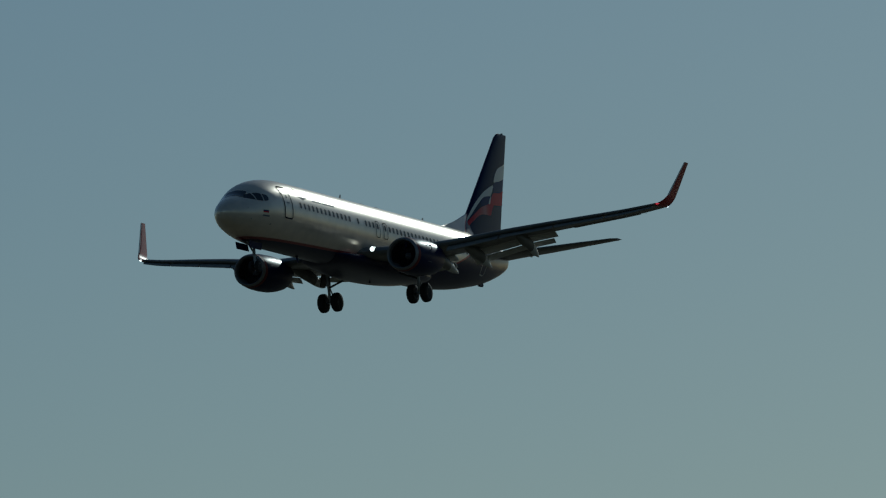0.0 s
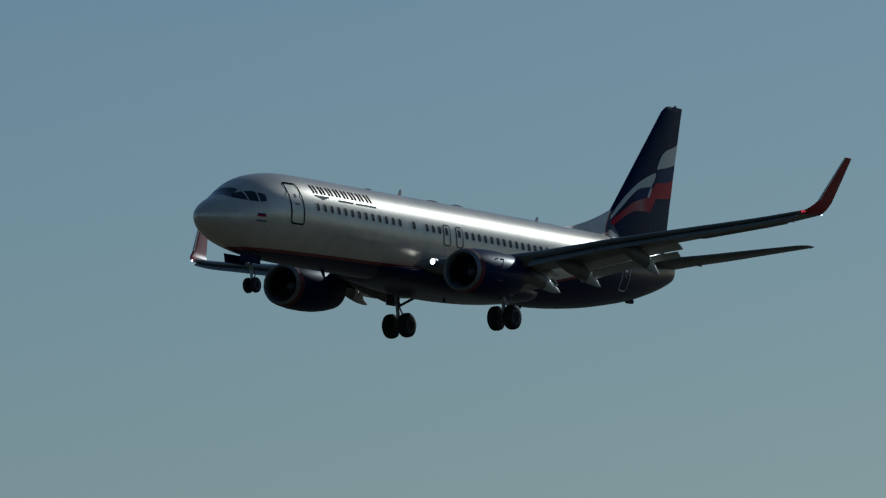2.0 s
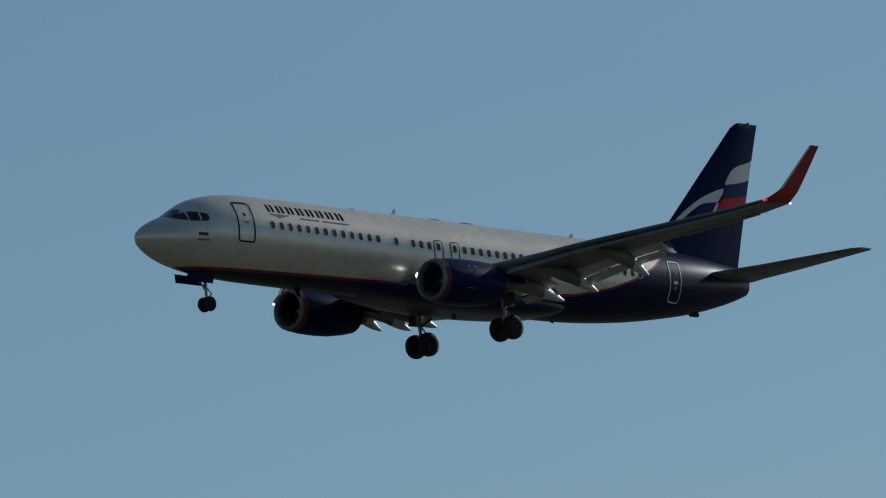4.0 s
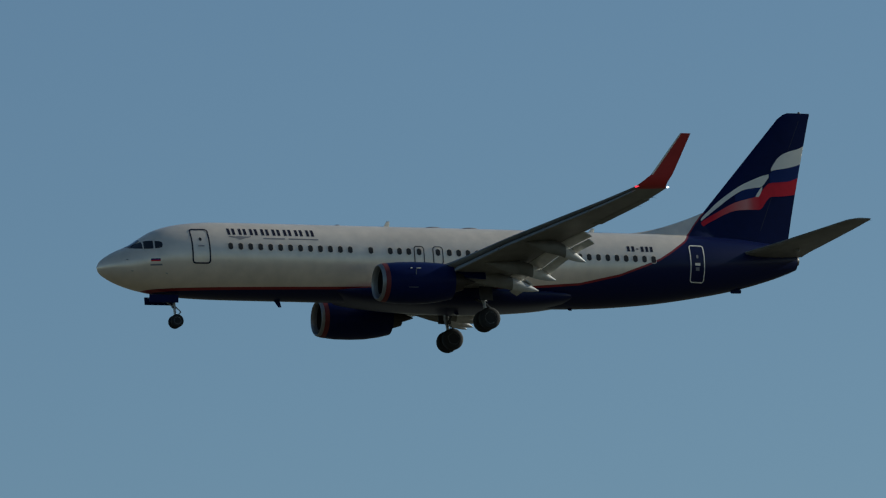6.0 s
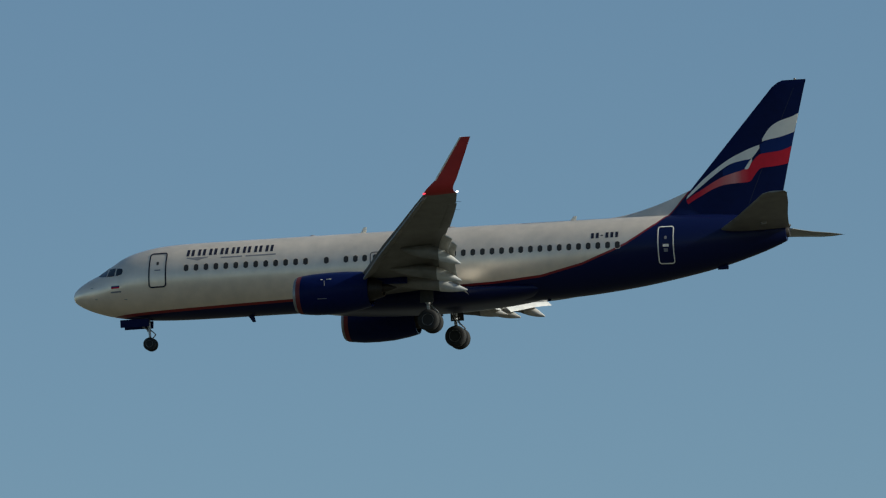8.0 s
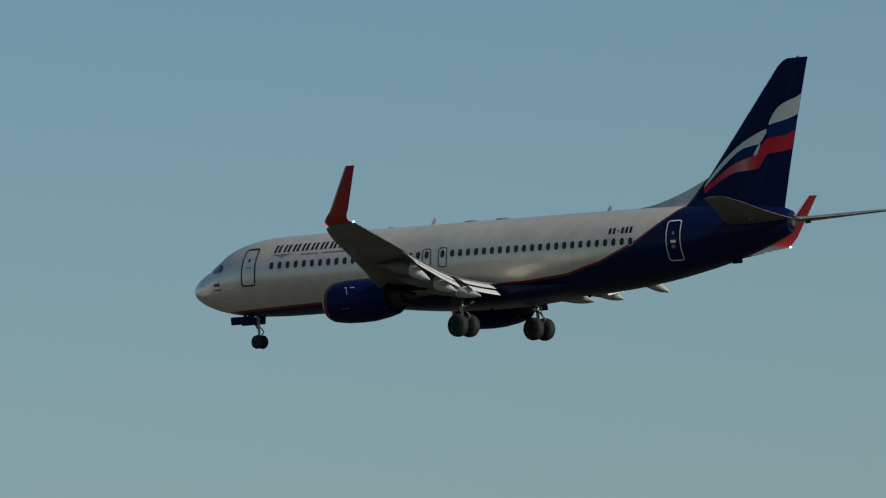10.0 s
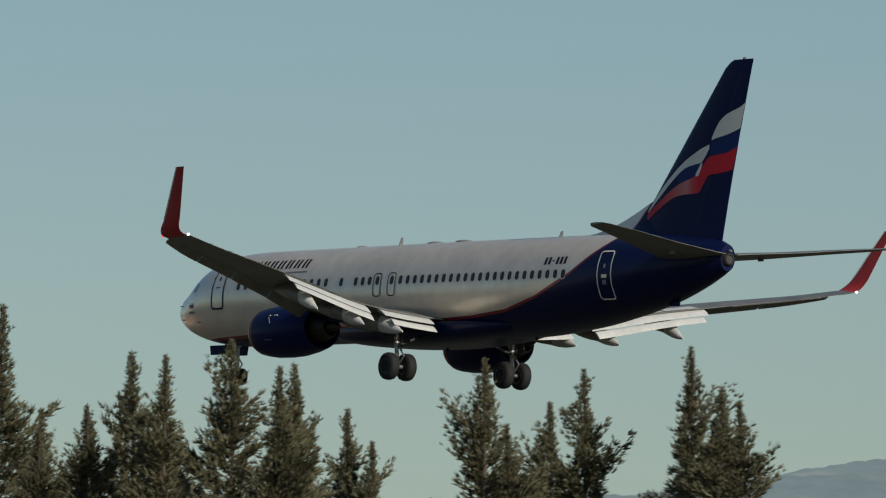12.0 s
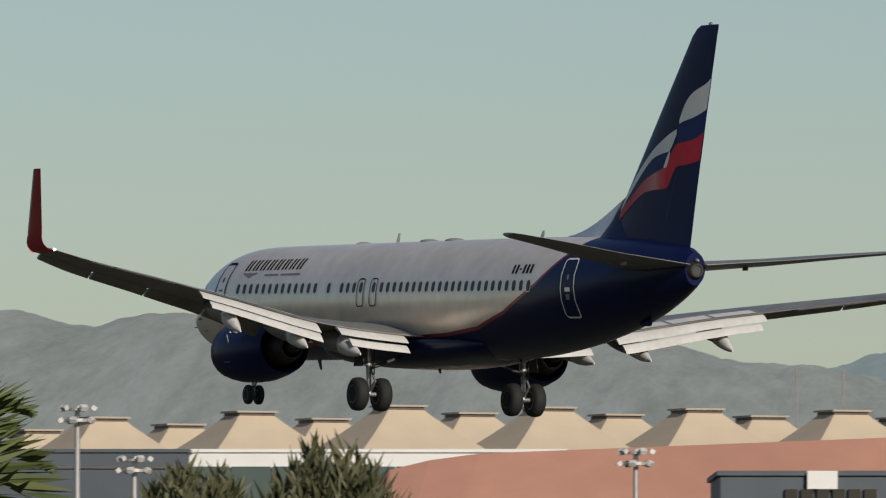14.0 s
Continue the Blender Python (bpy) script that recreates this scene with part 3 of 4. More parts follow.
        part("elevator_horn", flip(tube(bmesh.new(), (-39.5, 6.95, 1.98), (-39.75, 6.95, 1.98), 0.012, 0.004, 5), side), M_COVE, st)
        part("hinge_fairing", flip(box(bmesh.new(), (-37.4, 2.2, 1.30), (0.32, 0.05, 0.14)), side), M_WING, st)
    # tail cone outlet
    tcone = part("tail_cone", spin([(0.25, 0.36), (0.0, 0.35), (-0.20, 0.29), (-0.30, 0.22), (-0.30, 0.16), (-0.1, 0.15)], 'x', (-38.0, 0, 1.14), 24), M_NOZZLE, plane, "dull metal tail cone with exhaust outlet")
    part("exhaust_outlet", spin([(0.0, 0.17), (-0.06, 0.19)], 'x', (-38.2, 0, 1.10), 20), M_COVE, tcone)
    part("tail_lamp", spin([(0, 0.07), (-0.08, 0.04)], 'x', (-38.28, 0, 1.46), 10), M_METAL, tcone)
    bm = box(bmesh.new(), (-34.75, 0, -0.52), (0.55, 0.16, 0.20))
    bmesh.ops.bevel(bm, geom=bm.edges[:], offset=0.05, segments=2)
    part("tail_skid", bm, M_NAVY, plane, "small tail skid under the rear hull")


def build_airliner():
    plane = tagged(new("airliner"), "silver and navy twin-engine airliner with red winglets, gear and flaps down", "airplane")
    rings = []
    for s in sorted(set(list(np.linspace(0, 1, 9)) + list(np.linspace(1, 8, 29)) + list(np.linspace(8, 24, 17)) + list(np.linspace(24, 38.15, 36)))):
        top, bot, w = lerp(HULL, s)
        c, h = (top + bot) / 2, (top - bot) / 2
        rings.append([Vector((-s, w * math.cos(k * math.tau / 72), c + h * math.sin(k * math.tau / 72))) for k in range(72)])
    hull = part("fuselage", loft(rings), M_LIVERY, plane, "silver-grey fuselage with navy belly and red line")
    # wing to body fairing
    rings = []
    for a in np.linspace(0, 1, 21):
        s = 12.5 + 13.0 * a
        k = math.sin(math.pi * a) ** 0.45
        half, deep = 1.15 + 0.79 * k - 0.25 * max(0, a - 0.55), 0.12 + 0.68 * k
        ring = []
        for t in [i * math.tau / 40 for i in range(40)]:
            c, v = math.cos(t), math.sin(t)
            ring.append(Vector((-s, half * math.copysign(abs(c) ** 0.55, c), -1.12 + deep * math.copysign(abs(v) ** 0.7, v) * (1.0 if v < 0 else 0.30))))
        rings.append(ring)
    part("belly_fairing", loft(rings), M_LIVERY, plane, "navy wing root fairing")
    # flight deck glazing
    for rows in (
        [[(1.55, 0.90), (1.85, 0.84), (2.12, 0.80)], [(1.66, 1.0), (1.90, 1.02), (2.14, 1.0)], [(1.78, 1.10), (1.98, 1.17), (2.16, 1.22)]],
        [[(2.18, 0.79), (2.42, 0.78), (2.62, 0.78)], [(2.20, 1.0), (2.44, 1.0), (2.64, 0.99)], [(2.24, 1.24), (2.46, 1.25), (2.66, 1.22)]],
        [[(2.70, 0.78), (2.90, 0.80), (3.05, 0.84)], [(2.72, 1.0), (2.92, 1.0), (3.10, 1.0)], [(2.74, 1.20), (2.92, 1.18), (3.06, 1.13)]]):
        for side in (1, -1):
            bm = patch(bmesh.new(), rows, 0.012, side)
            part("cockpit_window", bm, M_GLASS, hull, "dark flight deck window")
    bm = bmesh.new()
    patchrows = []
    for f in np.linspace(0, 1, 5):
        s = 1.52 + 0.60 * f
        top = lerp(HULL, s)[0]
        patchrows.append([Vector((-s, y, top - 0.5 * (y / lerp(HULL, s)[2]) ** 2 * (top - lerp(HULL, s)[1]) / 2 * 0.9 + 0.014)) for y in np.linspace(-0.62, 0.62, 9)])
    loft(patchrows, False, bm, False)
    part("windscreen", bm, M_GLASS, hull, "dark windscreen")
    # cabin windows
    stations = [6.62 + 0.535 * i for i in range(13)] + [14.15, 15.20, 15.70, 16.20, 16.76, 17.78] + [18.40 + 0.509 * i for i in range(23)]
    for s in stations:
        zw = 0.91 - 0.0085 * (s - 6.5)
        part("cabin_window", panel(bmesh.new(), s - 0.125, s + 0.125, zw - 0.18, zw + 0.18, 0.008, 0.09, 6, 2), M_PANE, hull)
        part("window_surround", outline_ring(bmesh.new(), s - 0.165, s + 0.165, zw - 0.22, zw + 0.22, 0.022, 0.12, 0.002), M_SILVER, hull)
    # doors and exits
    d = part("cabin_door", panel(bmesh.new(), 4.60, 5.50, 0.0, 1.84, 0.006, 0.16), M_LIVERY, hull, "closed silver forward cabin door")
    part("door_outline", outline_ring(bmesh.new(), 4.56, 5.54, -0.04, 1.88, 0.075, 0.18, 0.010), M_DARK, d)
    part("door_window", panel(bmesh.new(), 4.98, 5.12, 1.16, 1.36, 0.012, 0.06, 5, 2), M_PANE, d)
    part("door_handle", panel(bmesh.new(), 4.90, 5.22, 0.86, 0.92, 0.012, 0, 1, 1), M_FAINT, d)
    d = part("cabin_door", panel(bmesh.new(), 31.72, 32.48, -0.34, 1.55, 0.006, 0.16), M_LIVERY, hull, "closed navy rear cabin door with white outline")
    part("door_outline", outline_ring(bmesh.new(), 31.68, 32.52, -0.38, 1.59, 0.055, 0.16, 0.010), M_WHITE, d)
    part("door_window", panel(bmesh.new(), 32.03, 32.16, 0.86, 1.06, 0.012, 0.06, 5, 2), M_FAINT, d)
    part("door_handle", panel(bmesh.new(), 31.95, 32.25, 0.48, 0.62, 0.012, 0, 2, 1), M_WHITE, d)
    part("door_notice", panel(bmesh.new(), 31.99, 32.20, 0.22, 0.40, 0.012, 0, 2, 1), M_FAINT, d)
    for s in (16.76, 17.78):
        e = part("overwing_exit", panel(bmesh.new(), s - 0.25, s + 0.25, 0.20, 1.10, 0.005, 0.12), M_LIVERY, hull, "overwing emergency exit hatch")
        part("exit_outline", outline_ring(bmesh.new(), s - 0.28, s + 0.28, 0.16, 1.14, 0.045, 0.16, 0.010), M_DARK, e)
    # airline title and small lettering as plain bars
    for i in range(8):
        s = 6.58 + 0.605 * i
        for d in (0.0, 0.26):
            part("title_bar", panel(bmesh.new(), s + d, s + d + 0.15, 1.55, 1.93, 0.007, 0.0, 4, 2), M_DARK, hull, "dark bar in place of the airline title")
    part("title_bar", panel(bmesh.new(), 8.45, 9.6, 1.34, 1.41, 0.007, 0, 2, 4), M_FAINT, hull, "thin grey lettering bar")
    part("title_bar", panel(bmesh.new(), 9.8, 11.4, 1.34, 1.41, 0.007, 0, 2, 4), M_FAINT, hull, "thin grey lettering bar")
    part("emblem", patch(bmesh.new(), [[(6.60, 1.44), (6.95, 1.36), (7.2, 1.28), (7.45, 1.36), (7.80, 1.44)], [(6.64, 1.48), (6.95, 1.46), (7.2, 1.48), (7.45, 1.46), (7.76, 1.48)]], 0.007), M_FAINT, hull, "plain dark winged emblem shape")
    for i in range(6):
        s = 28.2 + 0.255 * i
        part("registration_bar", panel(bmesh.new(), s, s + (0.15 if i != 2 else 0.12), 1.12 if i != 2 else 1.24, 1.42 if i != 2 else 1.30, 0.007, 0, 3, 2), M_DARK, hull, "dark registration bar")
    for k, m in enumerate((M_WHITE, M_BLUE, M_REDLINE)):
        part("flag", panel(bmesh.new(), 2.45, 2.93, 0.24 - 0.07 * k, 0.31 - 0.07 * k, 0.008, 0, 1, 3), m, hull, "small striped flag")
    part("name_bar", panel(bmesh.new(), 2.42, 3.02, -0.12, -0.04, 0.008, 0, 1, 3), M_FAINT, hull, "small lettering bar")
    # probes, aerials, beacons
    for s, z in ((1.35, 0.25), (1.6, -0.35), (3.3, -0.5)):
        part("probe", tube(bmesh.new(), on_hull(s, z, 0), on_hull(s - 0.12, z, 0.12), 0.025, 0.012, 6), M_METAL, hull)
    for s, z, h in ((15.5, 2.42, 0.34), (26.7, 2.38, 0.26), (9.4, -1.5, -0.36), (19.0, -1.75, -0.3), (25.2, -1.42, -0.3)):
        rings = [[Vector((-(s + (0.16 if h > 0 else 0.2) * a * 1.3 + c * (1 - 0.5 * a)), y, z + h * a)) for c, y in ((0, 0), (0.12, 0.025), (0.34, 0), (0.12, -0.025))] for a in (0, 0.5, 1)]
        part("blade_aerial", loft(rings), M_WHITE if h > 0 else M_NAVY, hull, "small blade aerial")
    for s in (13.0, 18.2, 20.2):
        bm = bmesh.new()
        bmesh.ops.create_uvsphere(bm, u_segments=16, v_segments=8, radius=1)
        bmesh.ops.scale(bm, verts=bm.verts, vec=(0.5 if s > 14 else 0.18, 0.3, 0.09))
        bmesh.ops.translate(bm, verts=bm.verts, vec=(-s, 0, 2.425))
        part("roof_fairing", bm, M_FAINT, hull)
    for side in (1, -1):
        build_wing(plane, side)
        build_engine(plane, side)
    build_gear(plane)
    build_tail(plane)
    return plane


airliner = build_airliner()


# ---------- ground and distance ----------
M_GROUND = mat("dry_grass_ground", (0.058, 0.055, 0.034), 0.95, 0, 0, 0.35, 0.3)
M_HILL_FAR = mat("far_mountain_haze_glow", (0.020, 0.022, 0.021), 1.0, 0, 0, 0.12, 0.16, 0, 0.0)
M_HILL_NEAR = mat("scrub_hill_haze_glow", (0.026, 0.027, 0.023), 1.0, 0, 0, 0.22, 0.24, 0, 0.0)
M_MOUND = mat("scrub_mound_haze_glow", (0.036, 0.034, 0.028), 1.0, 0, 0, 0.26, 0.36, 0, 0.0)
# aerial haze is painted as emission, so these slopes glow by themselves
for m, haze_glow in ((M_HILL_FAR, (0.262, 0.312, 0.312)), (M_HILL_NEAR, (0.282, 0.300, 0.278)), (M_MOUND, (0.205, 0.206, 0.184))):
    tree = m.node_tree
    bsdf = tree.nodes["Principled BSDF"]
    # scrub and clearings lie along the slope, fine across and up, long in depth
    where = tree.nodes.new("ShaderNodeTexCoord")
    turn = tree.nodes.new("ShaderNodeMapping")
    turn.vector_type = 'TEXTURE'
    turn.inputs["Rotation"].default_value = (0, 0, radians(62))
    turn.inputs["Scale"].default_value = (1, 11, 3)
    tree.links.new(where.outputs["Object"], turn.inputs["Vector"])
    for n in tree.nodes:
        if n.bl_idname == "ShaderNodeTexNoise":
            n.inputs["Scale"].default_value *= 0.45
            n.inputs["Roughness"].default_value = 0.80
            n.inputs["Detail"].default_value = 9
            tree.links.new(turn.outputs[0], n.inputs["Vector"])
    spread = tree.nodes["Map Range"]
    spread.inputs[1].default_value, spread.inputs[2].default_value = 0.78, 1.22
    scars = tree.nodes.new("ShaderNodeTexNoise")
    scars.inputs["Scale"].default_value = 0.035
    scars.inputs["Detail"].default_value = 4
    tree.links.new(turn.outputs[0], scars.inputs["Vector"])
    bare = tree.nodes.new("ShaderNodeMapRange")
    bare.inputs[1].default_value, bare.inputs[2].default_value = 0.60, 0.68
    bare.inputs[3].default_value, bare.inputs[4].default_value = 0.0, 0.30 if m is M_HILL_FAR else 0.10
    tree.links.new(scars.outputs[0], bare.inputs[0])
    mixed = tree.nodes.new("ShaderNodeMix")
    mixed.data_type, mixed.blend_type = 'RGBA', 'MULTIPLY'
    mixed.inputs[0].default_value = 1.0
    mixed.inputs[6].default_value = (*haze_glow, 1)
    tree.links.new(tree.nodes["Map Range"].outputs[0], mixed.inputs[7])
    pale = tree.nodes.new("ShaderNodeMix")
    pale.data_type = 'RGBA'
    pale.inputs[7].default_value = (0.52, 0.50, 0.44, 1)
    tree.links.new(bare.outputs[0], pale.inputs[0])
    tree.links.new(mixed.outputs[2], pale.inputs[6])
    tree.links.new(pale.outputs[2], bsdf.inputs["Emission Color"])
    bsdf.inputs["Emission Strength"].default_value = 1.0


def step(x, a, b):
    f = max(0.0, min(1.0, (x - a) / (b - a)))
    return f * f * (3 - 2 * f)


def ground_z(x, y):
    """A low rise in the plain under the tree belt."""
    along = -0.82 * x + 0.57 * y
    across = 0.57 * x + 0.82 * y
    return 5.0 * step(along, 0, 80) * (1 - step(along, 180, 330)) * (1 - step(abs(across), 150, 300))


coords = sorted(set([-4900, -3600, -2400, -1600, -1000, -700, -500] + list(range(-420, 421, 12)) + [500, 700, 1000, 1600, 2400, 3600, 4900]))
bm = bmesh.new()
loft([[Vector((x, y, ground_z(x, y))) for y in coords] for x in coords], False, bm, False)
tagged(part("ground", bm, M_GROUND, None), "dry grass plain", kind="structure")

EYE = Vector((-53.16, 39.61, 6.55))


def bearing(b, dist, z=0.0):
    return Vector((EYE.x - math.sin(radians(b)) * dist, EYE.y + math.cos(radians(b)) * dist, z))


def ridge(name, skyline, dist, depth, material, label, rough, seed):
    """A hill chain: skyline rows of bearing and height angle in degrees."""
    b0, b1 = skyline[0][0], skyline[-1][0]
    n = int((b1 - b0) * 40)
    rows = []
    for i in range(n + 1):
        b = b0 + (b1 - b0) * i / n
        top = EYE.z + math.tan(radians(lerp(skyline, b)[0])) * dist - 1.8 * rough
        row = []
        for k in range(41):
            a = k / 40
            d = dist - depth * (1 - a) if a < 1 else dist
            p = bearing(b, d)
            fine = noise.fractal(Vector((radians(b) * dist / 55, d / 500, seed)), 0.55, 2.1, 6)
            fold = noise.noise(Vector((radians(b) * dist / 300, d / 2000, seed + 9)))
            shrub = noise.noise(Vector((radians(b) * dist / 7, d / 60, seed + 4)))
            h = 0.95 * shrub * rough * a + top * (math.sin(a * math.pi / 2) ** 1.3) * (1 + 0.05 * fold * (1 - a)) + rough * fine * (0.15 + 0.65 * a)
            p.z = max(h, -2) if k else -4
            row.append(p)
        row.append(bearing(b, dist + depth, -4))
        rows.append(row)
    ob = part(name, loft(rows, False, None, False), material, None)
    return tagged(ob, label, kind="structure")


# backdrop ridges, their haze put into the glow of their surfaces
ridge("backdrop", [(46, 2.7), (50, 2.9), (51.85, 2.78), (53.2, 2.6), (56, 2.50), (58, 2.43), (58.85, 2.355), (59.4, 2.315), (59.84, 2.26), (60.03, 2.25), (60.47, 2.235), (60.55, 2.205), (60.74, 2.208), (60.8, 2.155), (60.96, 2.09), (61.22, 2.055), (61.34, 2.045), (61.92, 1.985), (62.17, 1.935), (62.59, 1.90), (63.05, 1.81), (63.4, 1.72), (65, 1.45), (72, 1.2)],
      4300, 1900, M_HILL_FAR, "blue-grey mountain ridge, haze painted as glow", 2.0, 3.3)
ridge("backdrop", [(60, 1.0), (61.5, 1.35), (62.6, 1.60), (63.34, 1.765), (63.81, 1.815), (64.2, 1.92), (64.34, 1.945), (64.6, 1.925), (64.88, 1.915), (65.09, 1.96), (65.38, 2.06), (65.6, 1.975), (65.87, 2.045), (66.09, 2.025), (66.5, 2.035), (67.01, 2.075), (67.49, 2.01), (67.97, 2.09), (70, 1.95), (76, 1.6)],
      3000, 1000, M_HILL_NEAR, "grey-green scrub hills, haze painted as glow", 1.6, 7.7)
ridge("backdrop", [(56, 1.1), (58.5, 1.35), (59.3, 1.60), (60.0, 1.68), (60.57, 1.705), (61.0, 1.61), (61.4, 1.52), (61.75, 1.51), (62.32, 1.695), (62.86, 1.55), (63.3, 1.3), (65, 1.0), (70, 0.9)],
      2100, 500, M_MOUND, "low brownish scrub mound, haze painted as glow", 1.4, 1.2)

# ---------- airport terminal ----------
M_TENT = mat("sand_coloured_roof_sheet", (0.55, 0.445, 0.315), 0.8, 0, 0, 0.08, 0.6)
M_CAP = mat("weathered_roof_cap", (0.38, 0.32, 0.25), 0.8, 0, 0, 0.15, 1)
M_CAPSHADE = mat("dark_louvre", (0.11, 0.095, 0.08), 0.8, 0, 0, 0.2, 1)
M_TERRA = mat("terracotta_cladding", (0.50, 0.25, 0.17), 0.8, 0, 0, 0.10, 0.5)
M_SLATE = mat("slate_grey_cladding", (0.075, 0.09, 0.105), 0.6, 0, 0, 0.15, 0.4)
M_WWALL = mat("white_rendered_wall", (0.74, 0.72, 0.68), 0.7, 0, 0, 0.06, 0.5)
M_GREEN = mat("dull_green_glazing", (0.07, 0.10, 0.09), 0.4, 0, 0, 0.2, 0.5)
M_POLE = mat("galvanised_pole", (0.46, 0.44, 0.42), 0.5, 0.5, 0, 0.12, 3)
STAND = Vector((-59.905, 42.911, 6.898))
FACING = radians(65.470)
FWD = Vector((-math.sin(FACING), math.cos(FACING), 0))
RGT = Vector((math.cos(FACING), math.sin(FACING), 0))


def spot(across, dist, z=0.0):
    """A place by its distance ahead and across from the spectators' stand."""
    p = STAND + FWD * dist + RGT * across
    return Vector((p.x, p.y, z))


def build_pavilion():
    """One square roof: concave hipped sheets, a flat louvred lantern, a wall beneath."""
    e = tagged(new("roof_pavilion"), "sand-coloured hipped tent roof with a flat lantern cap", "roof", "terminal roofs")
    lift = STAND.z + 0.61
    half, top, eave, apex = 4.75, 1.2, 13.7 + lift, 16.6 + lift
    for q in range(4):
        r = Matrix.Rotation(q * math.pi / 2, 3, 'Z')
        rows = []
        for a in np.linspace(0, 1, 8):
            w = half + (top - half) * a
            z = eave + (apex - eave) * (0.80 * a + 0.20 * a * a)
            rows.append([r @ Vector((x * w, -w, z)) for x in (-1, -0.5, 0, 0.5, 1)])
        part("roof_sheet", loft(rows, False, None, False), M_TENT, e, smooth=False)
    bm = box(bmesh.new(), (0, 0, apex + 0.08), (2.5, 2.5, 0.20))
    part("louvre", bm, M_CAPSHADE, e, smooth=False)
    bm = box(bmesh.new(), (0, 0, apex + 0.23), (2.85, 2.85, 0.12))
    bmesh.ops.bevel(bm, geom=bm.edges[:], offset=0.04, segments=1)
    part("lantern_cap", bm, M_CAP, e, smooth=False)
    part("wall", box(bmesh.new(), (0, 0, eave / 2), (9.2, 9.2, eave)), M_WWALL, e, smooth=False)
    return e


pav = build_pavilion()
TURN = FACING + radians(24)
first = True
for row, (x0, dist) in enumerate(((-2.85, 650.0), (1.75, 664.0))):
    for k in range(-4, 7):
        p = spot(x0 + 9.62 * k, dist + 4.0 * k * (1 if k > 0 else -1.2), -0.25 * max(0, -k) - 0.1 * row)
        m = Matrix.Translation(p) @ Matrix.Rotation(TURN, 4, 'Z')
        if first:
            pav.matrix_basis = m
            first = False
        else:
            copy_thing(pav, m)


def block(name, across0, across1, dist, depth, z0, z1, material, label, category):
    e = tagged(new(name), label, category)
    c = spot((across0 + across1) / 2, dist + depth / 2, (z0 + z1) / 2)
    rot = Matrix.Rotation(FACING, 4, 'Z')
    bm = box(bmesh.new(), c, (across1 - across0, depth, z1 - z0), rot)
    part("wall", bm, material, e, smooth=False)
    bm = box(bmesh.new(), Vector((c.x, c.y, z1 + 0.1)), (across1 - across0 + 0.3, depth + 0.3, 0.2), rot)
    part("parapet", bm, material, e, smooth=False)
    return e


def across_at(x, dist):
    """Metres across at that distance."""
    return (x - 784) / 18000 * dist


def height(y, dist):
    """Level over the ground at that distance."""
    return STAND.z + (1202.6 - y) / 18000 * dist


b = block("terminal_block", across_at(-700, 600), across_at(332, 600), 600, 20, 0, height(801, 600), M_SLATE, "long slate-grey flat roofed hall", "building")
part("seam", box(bmesh.new(), spot(across_at(-180, 599.9), 599.9, height(828, 600)), (34, 0.06, 0.12), Matrix.Rotation(FACING, 4, 'Z')), M_CAPSHADE, b, smooth=False)
b = block("terminal_block", across_at(333, 604), across_at(1000, 604), 604, 20, 0, height(801, 604), M_WWALL, "white walled hall with green glazed band", "building")
for k in range(9):
    part("glazed_bay", box(bmesh.new(), spot(across_at(333, 604) + 1.3 + 2.45 * k, 603.9, height(862, 604)), (2.35, 0.3, 2.4), Matrix.Rotation(FACING, 4, 'Z')), M_GREEN, b, smooth=False)
b = block("terminal_block", across_at(1275, 420), across_at(1900, 420), 420, 16, 0, height(842, 420), M_SLATE, "slate-grey low hall with a white sign board", "building")
part("sign_board", box(bmesh.new(), spot(across_at(1455, 419.8), 419.8, height(850, 420)), (1.25, 0.25, 0.75), Matrix.Rotation(FACING, 4, 'Z')), M_WWALL, b, "blank white board", smooth=False)
for k in range(6):
    part("window", box(bmesh.new(), spot(across_at(1400 + 28 * k, 419.9), 419.9, height(877, 420)), (0.5, 0.2, 0.5), Matrix.Rotation(FACING, 4, 'Z')), M_GLASS, b, smooth=False)

# terracotta roof with a sloping left hip
tr = tagged(new("terracotta_hall"), "broad terracotta roofed hall with a sloping hip", "building")
D5 = 520
ridge_z = [(640, 884), (690, 832), (760, 815), (850, 803), (1568, 775), (2100, 756)]
rows = []
for x, y in ridge_z:
    a = across_at(x, D5)
    rows.append([spot(a, D5 - 26, 4.0), spot(a, D5 - 13, (4.0 + height(y, D5)) * 0.5 + 0.4), spot(a, D5, height(y, D5)), spot(a, D5 + 26, 4.0)])
part("roof", loft(rows, False, None, False), M_TERRA, tr, smooth=False)
part("wall", box(bmesh.new(), spot(across_at(1350, D5), D5, 2.0), (across_at(2000, D5) - across_at(700, D5), 48, 4.0), Matrix.Rotation(FACING, 4, 'Z')), M_WWALL, tr, smooth=False)


